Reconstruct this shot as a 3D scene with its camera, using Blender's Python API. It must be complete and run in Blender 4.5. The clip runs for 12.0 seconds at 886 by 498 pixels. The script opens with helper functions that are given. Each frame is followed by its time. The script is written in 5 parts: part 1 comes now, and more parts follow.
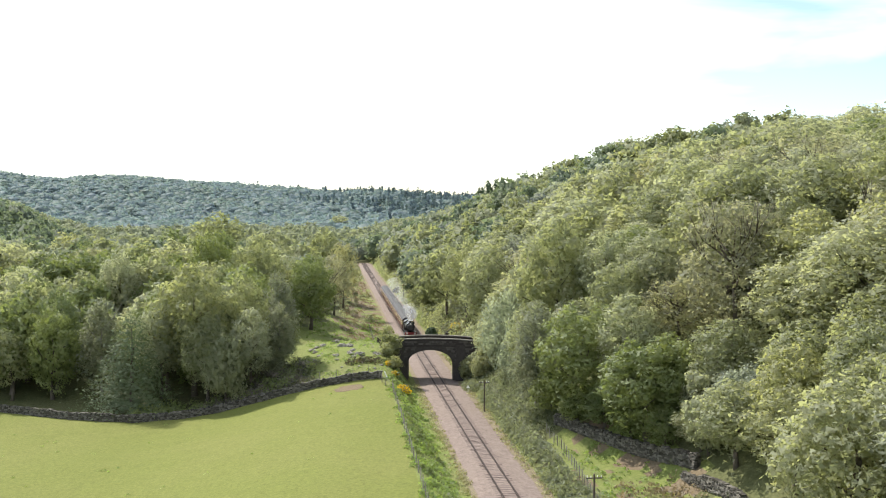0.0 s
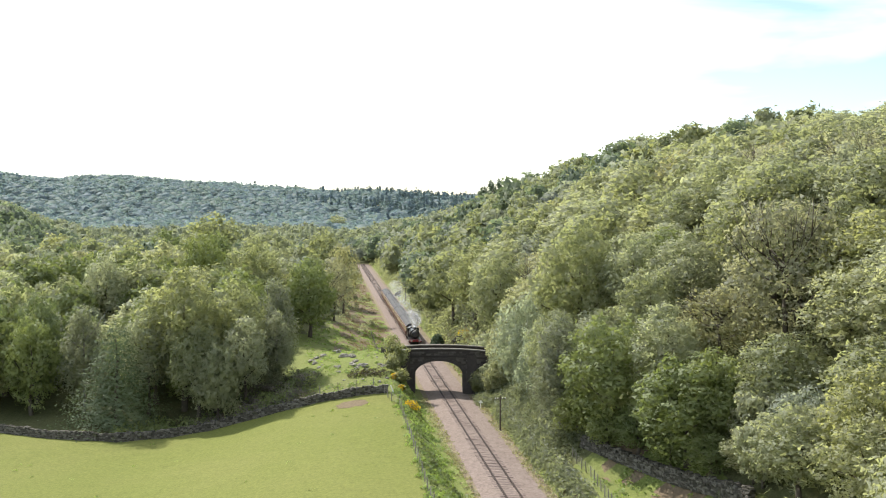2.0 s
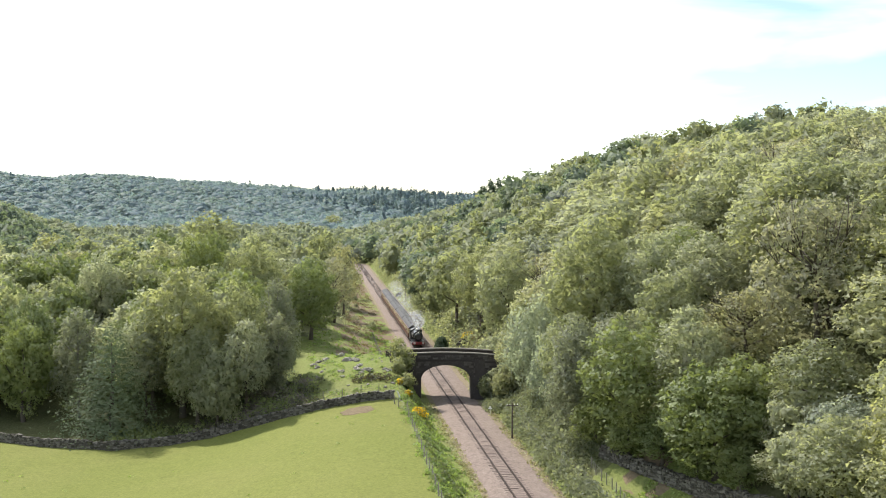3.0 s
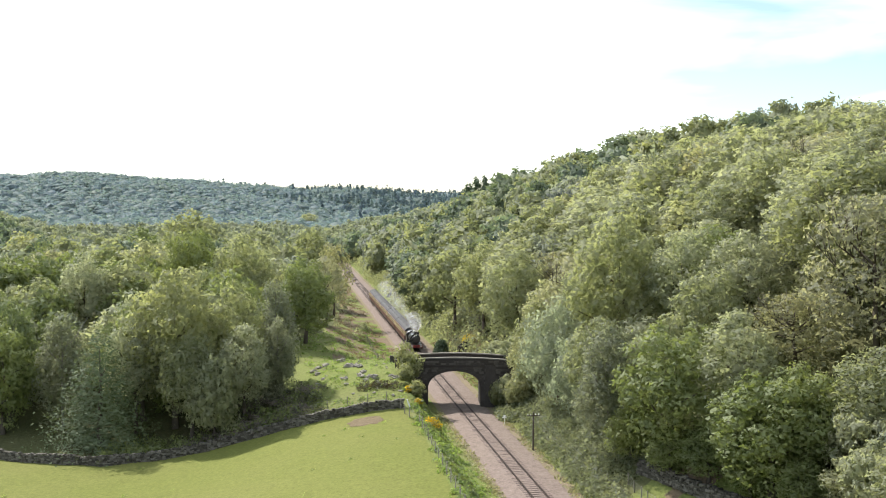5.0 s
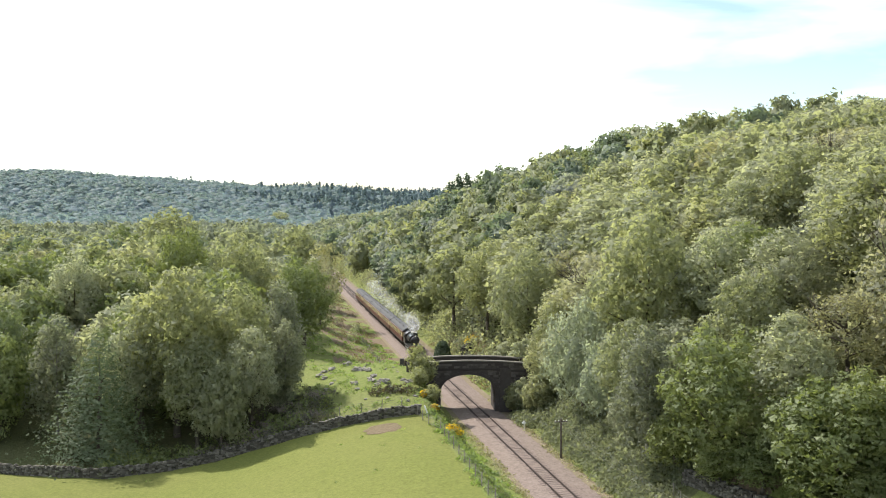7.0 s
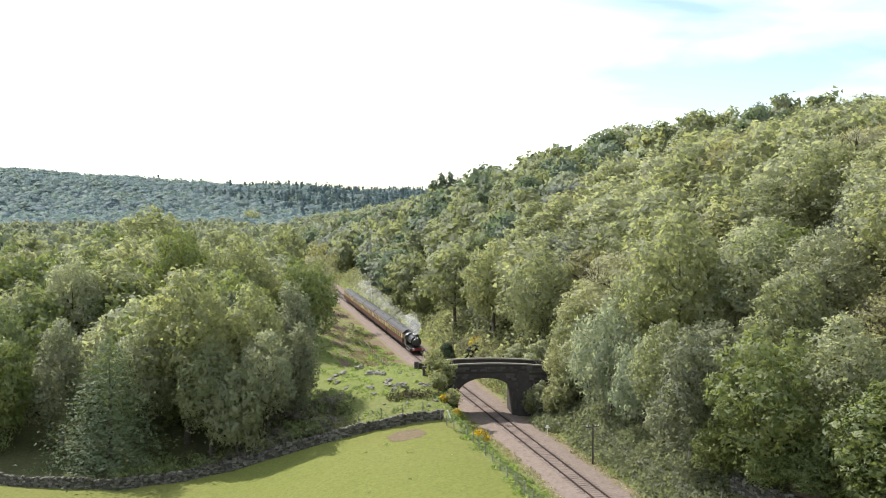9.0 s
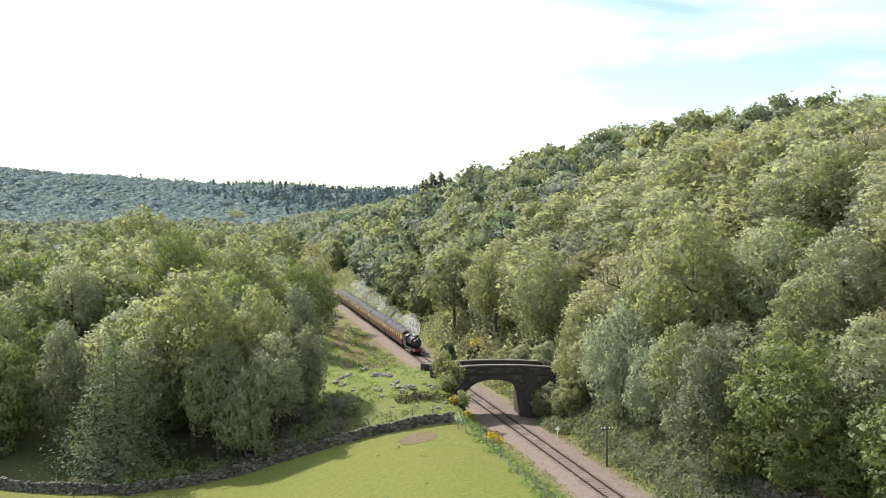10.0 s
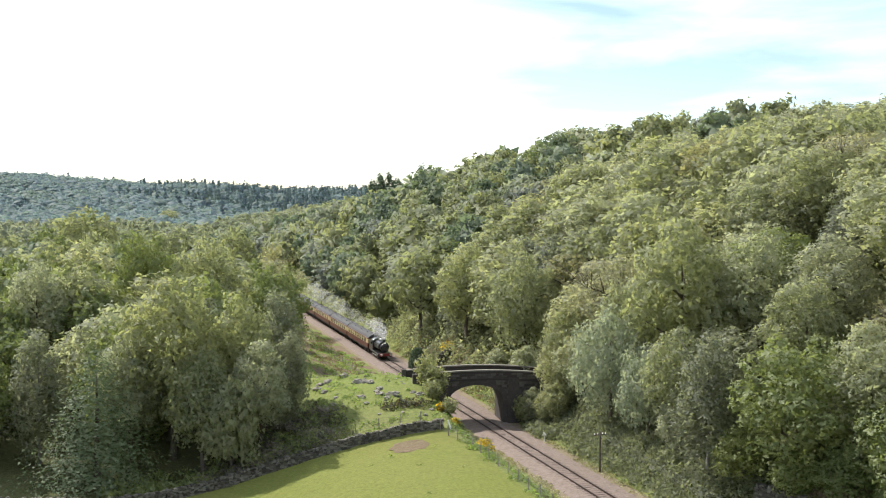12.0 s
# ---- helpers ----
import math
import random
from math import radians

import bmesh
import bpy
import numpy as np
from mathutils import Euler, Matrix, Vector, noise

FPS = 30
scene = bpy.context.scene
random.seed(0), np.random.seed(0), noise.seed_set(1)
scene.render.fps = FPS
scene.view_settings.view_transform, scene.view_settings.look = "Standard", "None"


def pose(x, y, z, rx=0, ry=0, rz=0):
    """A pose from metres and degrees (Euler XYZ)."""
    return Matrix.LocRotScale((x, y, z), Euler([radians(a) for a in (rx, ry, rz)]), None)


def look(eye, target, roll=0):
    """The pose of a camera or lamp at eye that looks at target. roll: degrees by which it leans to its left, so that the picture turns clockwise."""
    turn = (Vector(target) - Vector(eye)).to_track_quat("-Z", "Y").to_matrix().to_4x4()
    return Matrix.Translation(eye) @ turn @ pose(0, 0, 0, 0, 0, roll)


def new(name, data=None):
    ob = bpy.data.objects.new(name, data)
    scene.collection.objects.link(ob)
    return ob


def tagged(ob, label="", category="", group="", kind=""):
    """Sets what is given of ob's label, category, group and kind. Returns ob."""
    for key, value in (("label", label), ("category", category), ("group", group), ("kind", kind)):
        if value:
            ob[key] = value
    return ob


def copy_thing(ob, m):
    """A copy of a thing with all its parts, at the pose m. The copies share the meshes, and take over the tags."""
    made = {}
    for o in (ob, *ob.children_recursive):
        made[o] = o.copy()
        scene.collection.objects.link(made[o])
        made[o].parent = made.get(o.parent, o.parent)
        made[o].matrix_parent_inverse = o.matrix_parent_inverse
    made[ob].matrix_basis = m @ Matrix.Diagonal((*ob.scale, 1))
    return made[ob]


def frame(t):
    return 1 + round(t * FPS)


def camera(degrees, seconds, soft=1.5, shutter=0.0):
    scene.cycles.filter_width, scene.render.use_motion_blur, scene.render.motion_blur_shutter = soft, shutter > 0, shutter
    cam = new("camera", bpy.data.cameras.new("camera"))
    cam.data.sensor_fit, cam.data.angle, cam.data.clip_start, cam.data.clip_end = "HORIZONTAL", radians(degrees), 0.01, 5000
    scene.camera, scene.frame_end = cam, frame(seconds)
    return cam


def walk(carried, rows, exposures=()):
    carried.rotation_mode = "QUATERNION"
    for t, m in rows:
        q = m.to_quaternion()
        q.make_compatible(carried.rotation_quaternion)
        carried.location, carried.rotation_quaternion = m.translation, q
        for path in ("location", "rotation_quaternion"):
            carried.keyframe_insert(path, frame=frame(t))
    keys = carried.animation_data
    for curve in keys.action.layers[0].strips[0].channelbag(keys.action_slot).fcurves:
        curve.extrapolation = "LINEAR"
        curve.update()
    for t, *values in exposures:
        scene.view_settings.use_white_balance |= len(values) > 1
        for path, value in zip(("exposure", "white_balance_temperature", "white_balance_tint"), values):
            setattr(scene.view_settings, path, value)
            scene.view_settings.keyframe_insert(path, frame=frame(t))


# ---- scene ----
cam = camera(49.08, 12.0, soft=1.0)
PATH = [  # seconds, place in metres, heading to the left, tilt, lean
    (0, -0.324, 3.090, 27.86, 0.02, -2.12, 0.11),
    (0.5, -0.559, 6.097, 27.89, -0.02, -2.10, 0.10),
    (1, -0.969, 9.055, 27.90, -0.05, -2.10, 0.11),
    (1.5, -1.538, 11.923, 27.92, -0.09, -2.11, 0.10),
    (2, -2.256, 14.668, 27.92, -0.14, -2.11, 0.10),
    (2.5, -3.111, 17.266, 27.89, -0.23, -2.12, 0.09),
    (3, -4.091, 19.704, 27.86, -0.44, -2.14, 0.08),
    (5, -9.052, 27.775, 27.69, -2.02, -2.23, 0.07),
    (5.5, -10.493, 29.393, 27.64, -2.49, -2.25, 0.08),
    (6, -11.991, 30.870, 27.60, -2.99, -2.29, 0.07),
    (6.5, -13.530, 32.218, 27.58, -3.47, -2.30, 0.08),
    (7, -15.098, 33.449, 27.56, -3.94, -2.34, 0.08),
    (9, -21.434, 37.414, 27.64, -5.86, -2.42, 0.10),
    (9.5, -22.996, 38.202, 27.71, -6.35, -2.44, 0.10),
    (10, -24.544, 38.913, 27.77, -6.87, -2.46, 0.09),
    (10.5, -26.087, 39.542, 27.88, -7.72, -2.47, 0.07),
    (11, -27.639, 40.081, 28.02, -8.65, -2.46, 0.04),
    (11.5, -29.225, 40.518, 28.21, -9.72, -2.46, 0.01),
    (12, -30.876, 40.833, 28.42, -10.83, -2.47, -0.02),
]
walk(cam, [(t, pose(x, y, z, 90 + tilt, lean, yaw)) for t, x, y, z, yaw, tilt, lean in PATH], [(0, 1.06), (6, 1.03), (12, 0.96)])

# ---- light: high hazy sun ahead on the left, pale bright sky ----
SUN_HIGH, SUN_SIDE = radians(47), radians(-40)  # height; bearing from +y, to the right
sun_way = Vector((math.sin(SUN_SIDE) * math.cos(SUN_HIGH), math.cos(SUN_SIDE) * math.cos(SUN_HIGH), math.sin(SUN_HIGH)))
sun = new("sun", bpy.data.lights.new("sun", "SUN"))
sun.data.energy, sun.data.angle, sun.data.color = 4.4, radians(0.6), (1.0, 0.95, 0.86)
sun.matrix_world = look(sun_way * 100, (0, 0, 0))

world = bpy.data.worlds.new("sky")
scene.world = world
world.use_nodes = True
wn, wl = world.node_tree.nodes, world.node_tree.links
wn.clear()
w_out, w_bg = wn.new("ShaderNodeOutputWorld"), wn.new("ShaderNodeBackground")
w_sky, w_tex, w_map = wn.new("ShaderNodeTexSky"), wn.new("ShaderNodeTexCoord"), wn.new("ShaderNodeMapping")
w_noise, w_ramp, w_mix = wn.new("ShaderNodeTexNoise"), wn.new("ShaderNodeValToRGB"), wn.new("ShaderNodeMixRGB")
w_sky.sky_type, w_sky.sun_disc = "NISHITA", False
w_sky.sun_elevation, w_sky.sun_rotation = SUN_HIGH, SUN_SIDE
w_sky.air_density, w_sky.dust_density, w_sky.ozone_density = 1.0, 0.6, 1.0
w_map.inputs["Scale"].default_value = (1.2, 1.2, 7.0)
w_map.inputs["Rotation"].default_value = (0.0, 0.12, -0.17)
w_noise.inputs["Scale"].default_value, w_noise.inputs["Detail"].default_value = 1.7, 6.0
w_noise.inputs["Distortion"].default_value = 0.5
w_ramp.color_ramp.elements[0].position, w_ramp.color_ramp.elements[0].color = 0.36, (0.0, 0.0, 0.0, 1)
w_ramp.color_ramp.elements[1].position, w_ramp.color_ramp.elements[1].color = 0.66, (0.85, 0.85, 0.85, 1)
w_mix.inputs["Color2"].default_value = (10.5, 11.2, 11.0, 1)  # thin high cloud
w_bg.inputs["Strength"].default_value = 0.101
wl.new(w_tex.outputs["Generated"], w_map.inputs["Vector"])
wl.new(w_map.outputs["Vector"], w_noise.inputs["Vector"])
wl.new(w_noise.outputs["Fac"], w_ramp.inputs["Fac"])
wl.new(w_ramp.outputs["Color"], w_mix.inputs["Fac"])
wl.new(w_sky.outputs["Color"], w_mix.inputs["Color1"])
wl.new(w_mix.outputs["Color"], w_bg.inputs["Color"])
wl.new(w_bg.outputs["Background"], w_out.inputs["Surface"])


# ---- materials ----
class Nodes:
    """A material and short ways to add nodes to it."""

    def __init__(self, name):
        self.mat = bpy.data.materials.new(name)
        self.mat.use_nodes = True
        self.n, self.l = self.mat.node_tree.nodes, self.mat.node_tree.links
        self.n.clear()
        self.out = self.n.new("ShaderNodeOutputMaterial")

    def add(self, kind, **given):
        node = self.n.new(kind)
        for key, value in given.items():
            socket = node.inputs[key.replace("_", " ")]
            if hasattr(value, "is_linked"):
                self.l.new(value, socket)
            else:
                socket.default_value = value
        return node

    def noise(self, scale, detail=4.0, rough=0.6, where=None, distortion=0.0):
        node = self.add("ShaderNodeTexNoise", Scale=scale, Detail=detail, Roughness=rough, Distortion=distortion)
        where = where or self.spot()
        self.l.new(where, node.inputs["Vector"])
        return node.outputs["Fac"]

    def spot(self):
        """Places in metres."""
        return self.n.new("ShaderNodeNewGeometry").outputs["Position"]

    def ramp(self, fac, stops):
        node = self.n.new("ShaderNodeValToRGB")
        self.l.new(fac, node.inputs["Fac"])
        marks = node.color_ramp.elements
        while len(marks) < len(stops):
            marks.new(0.5)
        for mark, (place, colour) in zip(marks, stops):
            mark.position = place
            mark.color = (*colour, 1) if len(colour) == 3 else colour
        return node.outputs["Color"]

    def mix(self, fac, a, b, blend="MIX"):
        node = self.n.new("ShaderNodeMixRGB")
        node.blend_type = blend
        for socket, value in zip(("Fac", "Color1", "Color2"), (fac, a, b)):
            if hasattr(value, "is_linked"):
                self.l.new(value, node.inputs[socket])
            else:
                node.inputs[socket].default_value = value if socket == "Fac" else (*value[:3], 1)
        return node.outputs["Color"]

    def math(self, kind, a, b=0.0):
        node = self.n.new("ShaderNodeMath")
        node.operation = kind
        for socket, value in zip(node.inputs, (a, b)):
            if hasattr(value, "is_linked"):
                self.l.new(value, socket)
            else:
                socket.default_value = value
        return node.outputs[0]

    def bump(self, height, strength, distance):
        return self.add("ShaderNodeBump", Strength=strength, Distance=distance, Height=height).outputs["Normal"]

    def done(self, shader):
        self.l.new(shader, self.out.inputs["Surface"])
        return self.mat

    def solid(self, colour, rough=0.8, metal=0.0, normal=None, gloss=0.3):
        node = self.add("ShaderNodeBsdfPrincipled", Roughness=rough, Metallic=metal)
        node.inputs["Specular IOR Level"].default_value = gloss
        if hasattr(colour, "is_linked"):
            self.l.new(colour, node.inputs["Base Color"])
        else:
            node.inputs["Base Color"].default_value = (*colour, 1)
        if normal is not None:
            self.l.new(normal, node.inputs["Normal"])
        return self.done(node.outputs[0])


def leaf_material(name, dark, mid, light, through_light=0.66, lace=4.6):
    """Sprays of leaves: a tone for each tree, another for each spray, light that passes through, and ragged gaps between the leaves."""
    m = Nodes(name)
    tint = m.n.new("ShaderNodeAttribute")
    tint.attribute_name = "tint"
    info = m.n.new("ShaderNodeObjectInfo").outputs["Random"]
    spray = m.n.new("ShaderNodeNewGeometry").outputs["Random Per Island"]
    tree = m.math("FRACT", m.math("ADD", tint.outputs["Fac"], info))
    between = lambda a, b, k: tuple(p + (q - p) * k for p, q in zip(a, b))
    base = m.ramp(tree, [(0.0, between(dark, mid, 0.25)), (0.5, mid), (1.0, between(mid, light, 0.6))])
    base = m.mix(0.20, base, m.ramp(spray, [(0.0, dark), (1.0, light)]))
    base = m.mix(0.18, base, m.ramp(m.noise(0.35, 3), [(0.3, dark), (0.7, light)]))
    hue = m.math("FRACT", m.math("MULTIPLY", tree, 7.13))
    base = m.mix(1.0, base, m.ramp(hue, [(0.0, (1.0, 1.0, 0.84)), (0.5, (0.96, 1.0, 0.98)), (1.0, (0.93, 0.96, 1.05))]), "MULTIPLY")
    diffuse = m.add("ShaderNodeBsdfDiffuse", Color=base, Roughness=0.6)
    lit = m.mix(1.0, base, (1.02, 1.06, 0.80), "MULTIPLY")
    trans = m.add("ShaderNodeBsdfTranslucent", Color=lit)
    both = m.add("ShaderNodeMixShader", Fac=through_light)
    m.l.new(diffuse.outputs[0], both.inputs[1])
    m.l.new(trans.outputs[0], both.inputs[2])
    gloss = m.add("ShaderNodeBsdfGlossy", Roughness=0.65, Color=(0.8, 0.85, 0.8, 1))
    wax = m.add("ShaderNodeMixShader", Fac=0.04)
    m.l.new(both.outputs[0], wax.inputs[1])
    m.l.new(gloss.outputs[0], wax.inputs[2])
    if not lace:
        return m.done(wax.outputs[0])
    leafy = m.add("ShaderNodeMixShader", Fac=m.math("GREATER_THAN", m.noise(lace, 2.0, 0.7), 0.56))
    m.l.new(wax.outputs[0], leafy.inputs[1])
    m.l.new(m.add("ShaderNodeBsdfTransparent").outputs[0], leafy.inputs[2])
    return m.done(leafy.outputs[0])


LEAF = {
    "oak": leaf_material("leaf_oak", (0.203, 0.213, 0.116), (0.286, 0.288, 0.150), (0.368, 0.353, 0.190)),
    "ash": leaf_material("leaf_ash", (0.271, 0.278, 0.175), (0.348, 0.343, 0.213), (0.413, 0.394, 0.259)),
    "brown": leaf_material("leaf_budding", (0.241, 0.226, 0.138), (0.301, 0.279, 0.168), (0.367, 0.340, 0.208)),
    "dark": leaf_material("leaf_sycamore", (0.115, 0.139, 0.049), (0.165, 0.193, 0.065), (0.249, 0.265, 0.093), 0.5),
    "fir": leaf_material("needles", (0.062, 0.086, 0.048), (0.090, 0.117, 0.063), (0.135, 0.169, 0.093), 0.4),
    "birch": leaf_material("leaf_birch", (0.176, 0.186, 0.139), (0.216, 0.223, 0.169), (0.278, 0.278, 0.218)),
    "silver": leaf_material("leaf_willow", (0.249, 0.270, 0.201), (0.301, 0.318, 0.242), (0.364, 0.374, 0.292)),
    # Far hills: the blue of distance haze is put into the leaf colour.
    "far": leaf_material("leaf_far_hazed", (0.146, 0.192, 0.223), (0.177, 0.227, 0.258), (0.211, 0.265, 0.289), 0.5, 0.0),
    "bracken": leaf_material("dead_bracken", (0.170, 0.120, 0.070), (0.230, 0.170, 0.105), (0.310, 0.240, 0.150), 0.4),
    "straw": leaf_material("dry_grass", (0.230, 0.205, 0.105), (0.320, 0.285, 0.150), (0.420, 0.375, 0.205), 0.4),
    # Needles tinted blue to carry the haze of the far hills.
    "pine_hazed": leaf_material("needles_hazed", (0.075, 0.105, 0.132), (0.098, 0.135, 0.161), (0.120, 0.163, 0.187), 0.3, 0.0),
    "bramble": leaf_material("leaf_bramble", (0.150, 0.166, 0.096), (0.193, 0.202, 0.119), (0.262, 0.256, 0.158)),
    "grass": leaf_material("long_grass", (0.150, 0.205, 0.050), (0.205, 0.265, 0.068), (0.285, 0.345, 0.100)),
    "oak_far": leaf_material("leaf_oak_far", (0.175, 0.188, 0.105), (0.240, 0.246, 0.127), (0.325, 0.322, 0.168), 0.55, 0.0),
    # Next three: near leaf tones shifted to blue-grey, with distance haze mixed in.
    "ash_hazed": leaf_material("leaf_ash_hazed", (0.192, 0.208, 0.145), (0.255, 0.265, 0.178), (0.334, 0.337, 0.229), 0.55, 0.0),
    "dark_hazed": leaf_material("leaf_sycamore_hazed", (0.104, 0.133, 0.089), (0.144, 0.177, 0.111), (0.208, 0.237, 0.143), 0.5, 0.0),
    "brown_hazed": leaf_material("leaf_budding_hazed", (0.195, 0.204, 0.173), (0.244, 0.249, 0.211), (0.297, 0.303, 0.262), 0.55, 0.0),
    "gorse": leaf_material("gorse_flower", (0.550, 0.360, 0.010), (0.650, 0.430, 0.015), (0.720, 0.500, 0.030)),
    "scrub": leaf_material("bare_scrub", (0.070, 0.060, 0.044), (0.105, 0.092, 0.070), (0.155, 0.138, 0.108)),
    "heather": leaf_material("leaf_heather", (0.050, 0.040, 0.022), (0.075, 0.060, 0.030), (0.110, 0.090, 0.045)),
}


def ground_material(name, tones, patch, relief=0.06, fine=9.0):
    m = Nodes(name)
    big = m.noise(0.045, 4, 0.6)
    mid = m.noise(0.6, 5, 0.65)
    small = m.noise(fine, 4, 0.7)
    base = m.ramp(mid, [(0.25, tones[0]), (0.5, tones[1]), (0.75, tones[2])])
    base = m.mix(m.ramp(big, [(0.42, (0, 0, 0)), (0.62, (0.75, 0.75, 0.75))]), base, patch)
    base = m.mix(0.5, base, m.ramp(m.noise(2.6, 6, 0.8), [(0.36, tuple(c * 0.45 for c in tones[0])), (0.64, tuple(c * 1.3 for c in tones[2]))]))
    base = m.mix(0.3, base, m.ramp(small, [(0.3, tones[0]), (0.7, tones[2])]))
    return m.solid(base, 0.95, normal=m.bump(m.math("ADD", small, mid), 0.6, relief), gloss=0.1)


MEADOW = ground_material("meadow_grass", ((0.094, 0.112, 0.026), (0.117, 0.131, 0.032), (0.142, 0.150, 0.042)), (0.153, 0.146, 0.052))
ROUGH = ground_material("rough_grass", ((0.080, 0.115, 0.024), (0.115, 0.148, 0.034), (0.165, 0.178, 0.062)), (0.170, 0.150, 0.080), 0.12, 5.0)
FLOOR = ground_material("woodland_floor", ((0.050, 0.052, 0.022), (0.078, 0.084, 0.034), (0.115, 0.112, 0.058)), (0.080, 0.105, 0.034), 0.15, 4.0)
DIRT = ground_material("bare_earth", ((0.095, 0.067, 0.045), (0.129, 0.095, 0.062), (0.168, 0.132, 0.090)), (0.112, 0.095, 0.050), 0.08, 6.0)


def stone_material(name, tones, scale, moss=(0.10, 0.12, 0.04), moss_at=0.62):
    m = Nodes(name)
    isle = m.n.new("ShaderNodeNewGeometry").outputs["Random Per Island"]
    base = m.ramp(m.mix(0.5, m.noise(scale, 5), isle), [(0.3, tones[0]), (0.5, tones[1]), (0.7, tones[2])])
    base = m.mix(m.ramp(m.noise(scale * 0.4, 5), [(moss_at, (0, 0, 0)), (moss_at + 0.12, (0.7, 0.7, 0.7))]), base, moss)
    return m.solid(base, 0.9, normal=m.bump(m.noise(scale * 5, 5), 0.7, 0.03), gloss=0.2)


BALLAST = ground_material("ballast", ((0.122, 0.092, 0.080), (0.172, 0.134, 0.118), (0.228, 0.185, 0.165)), (0.180, 0.142, 0.116), 0.10, 14.0)
CINDER = ground_material("cess_path", ((0.124, 0.099, 0.071), (0.167, 0.133, 0.093), (0.211, 0.174, 0.118)), (0.112, 0.118, 0.056), 0.08, 8.0)
WALLSTONE = stone_material("dry_stone", ((0.044, 0.040, 0.033), (0.080, 0.073, 0.062), (0.140, 0.130, 0.112)), 2.2)
ROCK = stone_material("outcrop_rock", ((0.110, 0.098, 0.083), (0.185, 0.169, 0.146), (0.275, 0.255, 0.225)), 2.6)
BRIDGE = stone_material("bridge_masonry", ((0.042, 0.036, 0.033), (0.062, 0.054, 0.050), (0.090, 0.080, 0.073)), 1.3, (0.06, 0.07, 0.03), 0.66)
COPING = stone_material("coping_stone", ((0.110, 0.102, 0.088), (0.170, 0.158, 0.138), (0.240, 0.226, 0.200)), 1.8)


def plain(name, colour, rough=0.6, metal=0.0, wear=0.35, gloss=0.4, scale=6.0):
    m = Nodes(name)
    worn = tuple(c * 0.6 + 0.02 for c in colour)
    base = m.mix(m.ramp(m.noise(scale, 6), [(0.40, (0, 0, 0)), (0.75, (wear, wear, wear))]), colour, worn)
    return m.solid(base, rough, metal, m.bump(m.noise(scale * 6, 3), 0.15, 0.01), gloss)


# Rust brown, darkened further to include the shadow along the rail's side.
RAIL = plain("rusty_shaded_rail", (0.026, 0.015, 0.011), 0.7, 0.0, 0.4, 0.2)
SLEEPER = plain("weathered_sleeper", (0.122, 0.090, 0.080), 0.9, 0.0, 0.5)
WOOD = plain("grey_post_timber", (0.200, 0.180, 0.150), 0.9, 0.0, 0.5)
DEADWOOD = plain("dead_branches", (0.200, 0.172, 0.142), 0.95, 0.0, 0.5, 0.1)
POLEWOOD = plain("creosoted_timber", (0.075, 0.058, 0.045), 0.85, 0.0, 0.5)
WIRE = plain("fence_wire", (0.120, 0.120, 0.115), 0.6, 0.3)
BARK = plain("bark", (0.095, 0.080, 0.062), 0.95, 0.0, 0.7, 0.1, 3.0)
PALEBARK = plain("birch_bark", (0.190, 0.180, 0.160), 0.9, 0.0, 0.8, 0.1, 3.0)
WHITE = plain("white_paint", (0.780, 0.780, 0.750), 0.5)
BLACK = plain("engine_black", (0.018, 0.018, 0.020), 0.28, 0.0, 0.4, 0.6)
RED = plain("buffer_beam_red", (0.190, 0.016, 0.016), 0.45)
MAROON = plain("coach_crimson", (0.082, 0.024, 0.019), 0.4, 0.0, 0.3, 0.4)
CREAM = plain("coach_cream", (0.430, 0.340, 0.190), 0.4, 0.0, 0.3, 0.4)
ROOF = plain("coach_roof", (0.060, 0.060, 0.064), 0.75, 0.0, 0.6, 0.15)
STEEL = plain("bright_steel", (0.450, 0.450, 0.440), 0.35, 0.9)
GREYIRON = plain("underframe", (0.040, 0.036, 0.034), 0.7)
GLASS = plain("dark_glass", (0.020, 0.024, 0.028), 0.08, 0.0, 0.1, 0.8)

# ---- lie of the land ----
# terrain begin
def track_x(y):
    """The middle of the railway, which runs straight up the valley."""
    return 0.49 - 0.1147 * (np.asarray(y, float) - 148.2)


def step(v, a, b):
    s = np.clip((np.asarray(v, float) - a) / (b - a), 0, 1)
    return s * s * (3 - 2 * s)


RIDGE_AT = [-40, -24, -21.7, -18.5, -15.3, -12.9, -10.2, -8.8, -6.2, -3.5, 0.2, 2.2, 10, 30, 60]  # bearings, degrees to the right of +y
RIDGE_TOP = [116, 112, 100, 106, 100, 92, 81, 82, 74, 73, 64, 62, 60, 57, 57]


def waves(x, y, size):
    """Soft unevenness of the ground, about one unit high."""
    x, y = x / size, y / size
    return 0.5 * (np.sin(1.7 * x + 0.6 * y + 1.3) + np.sin(0.8 * x - 1.5 * y) * 0.8 + np.sin(2.9 * x + 2.3 * y + 4.1) * 0.4)


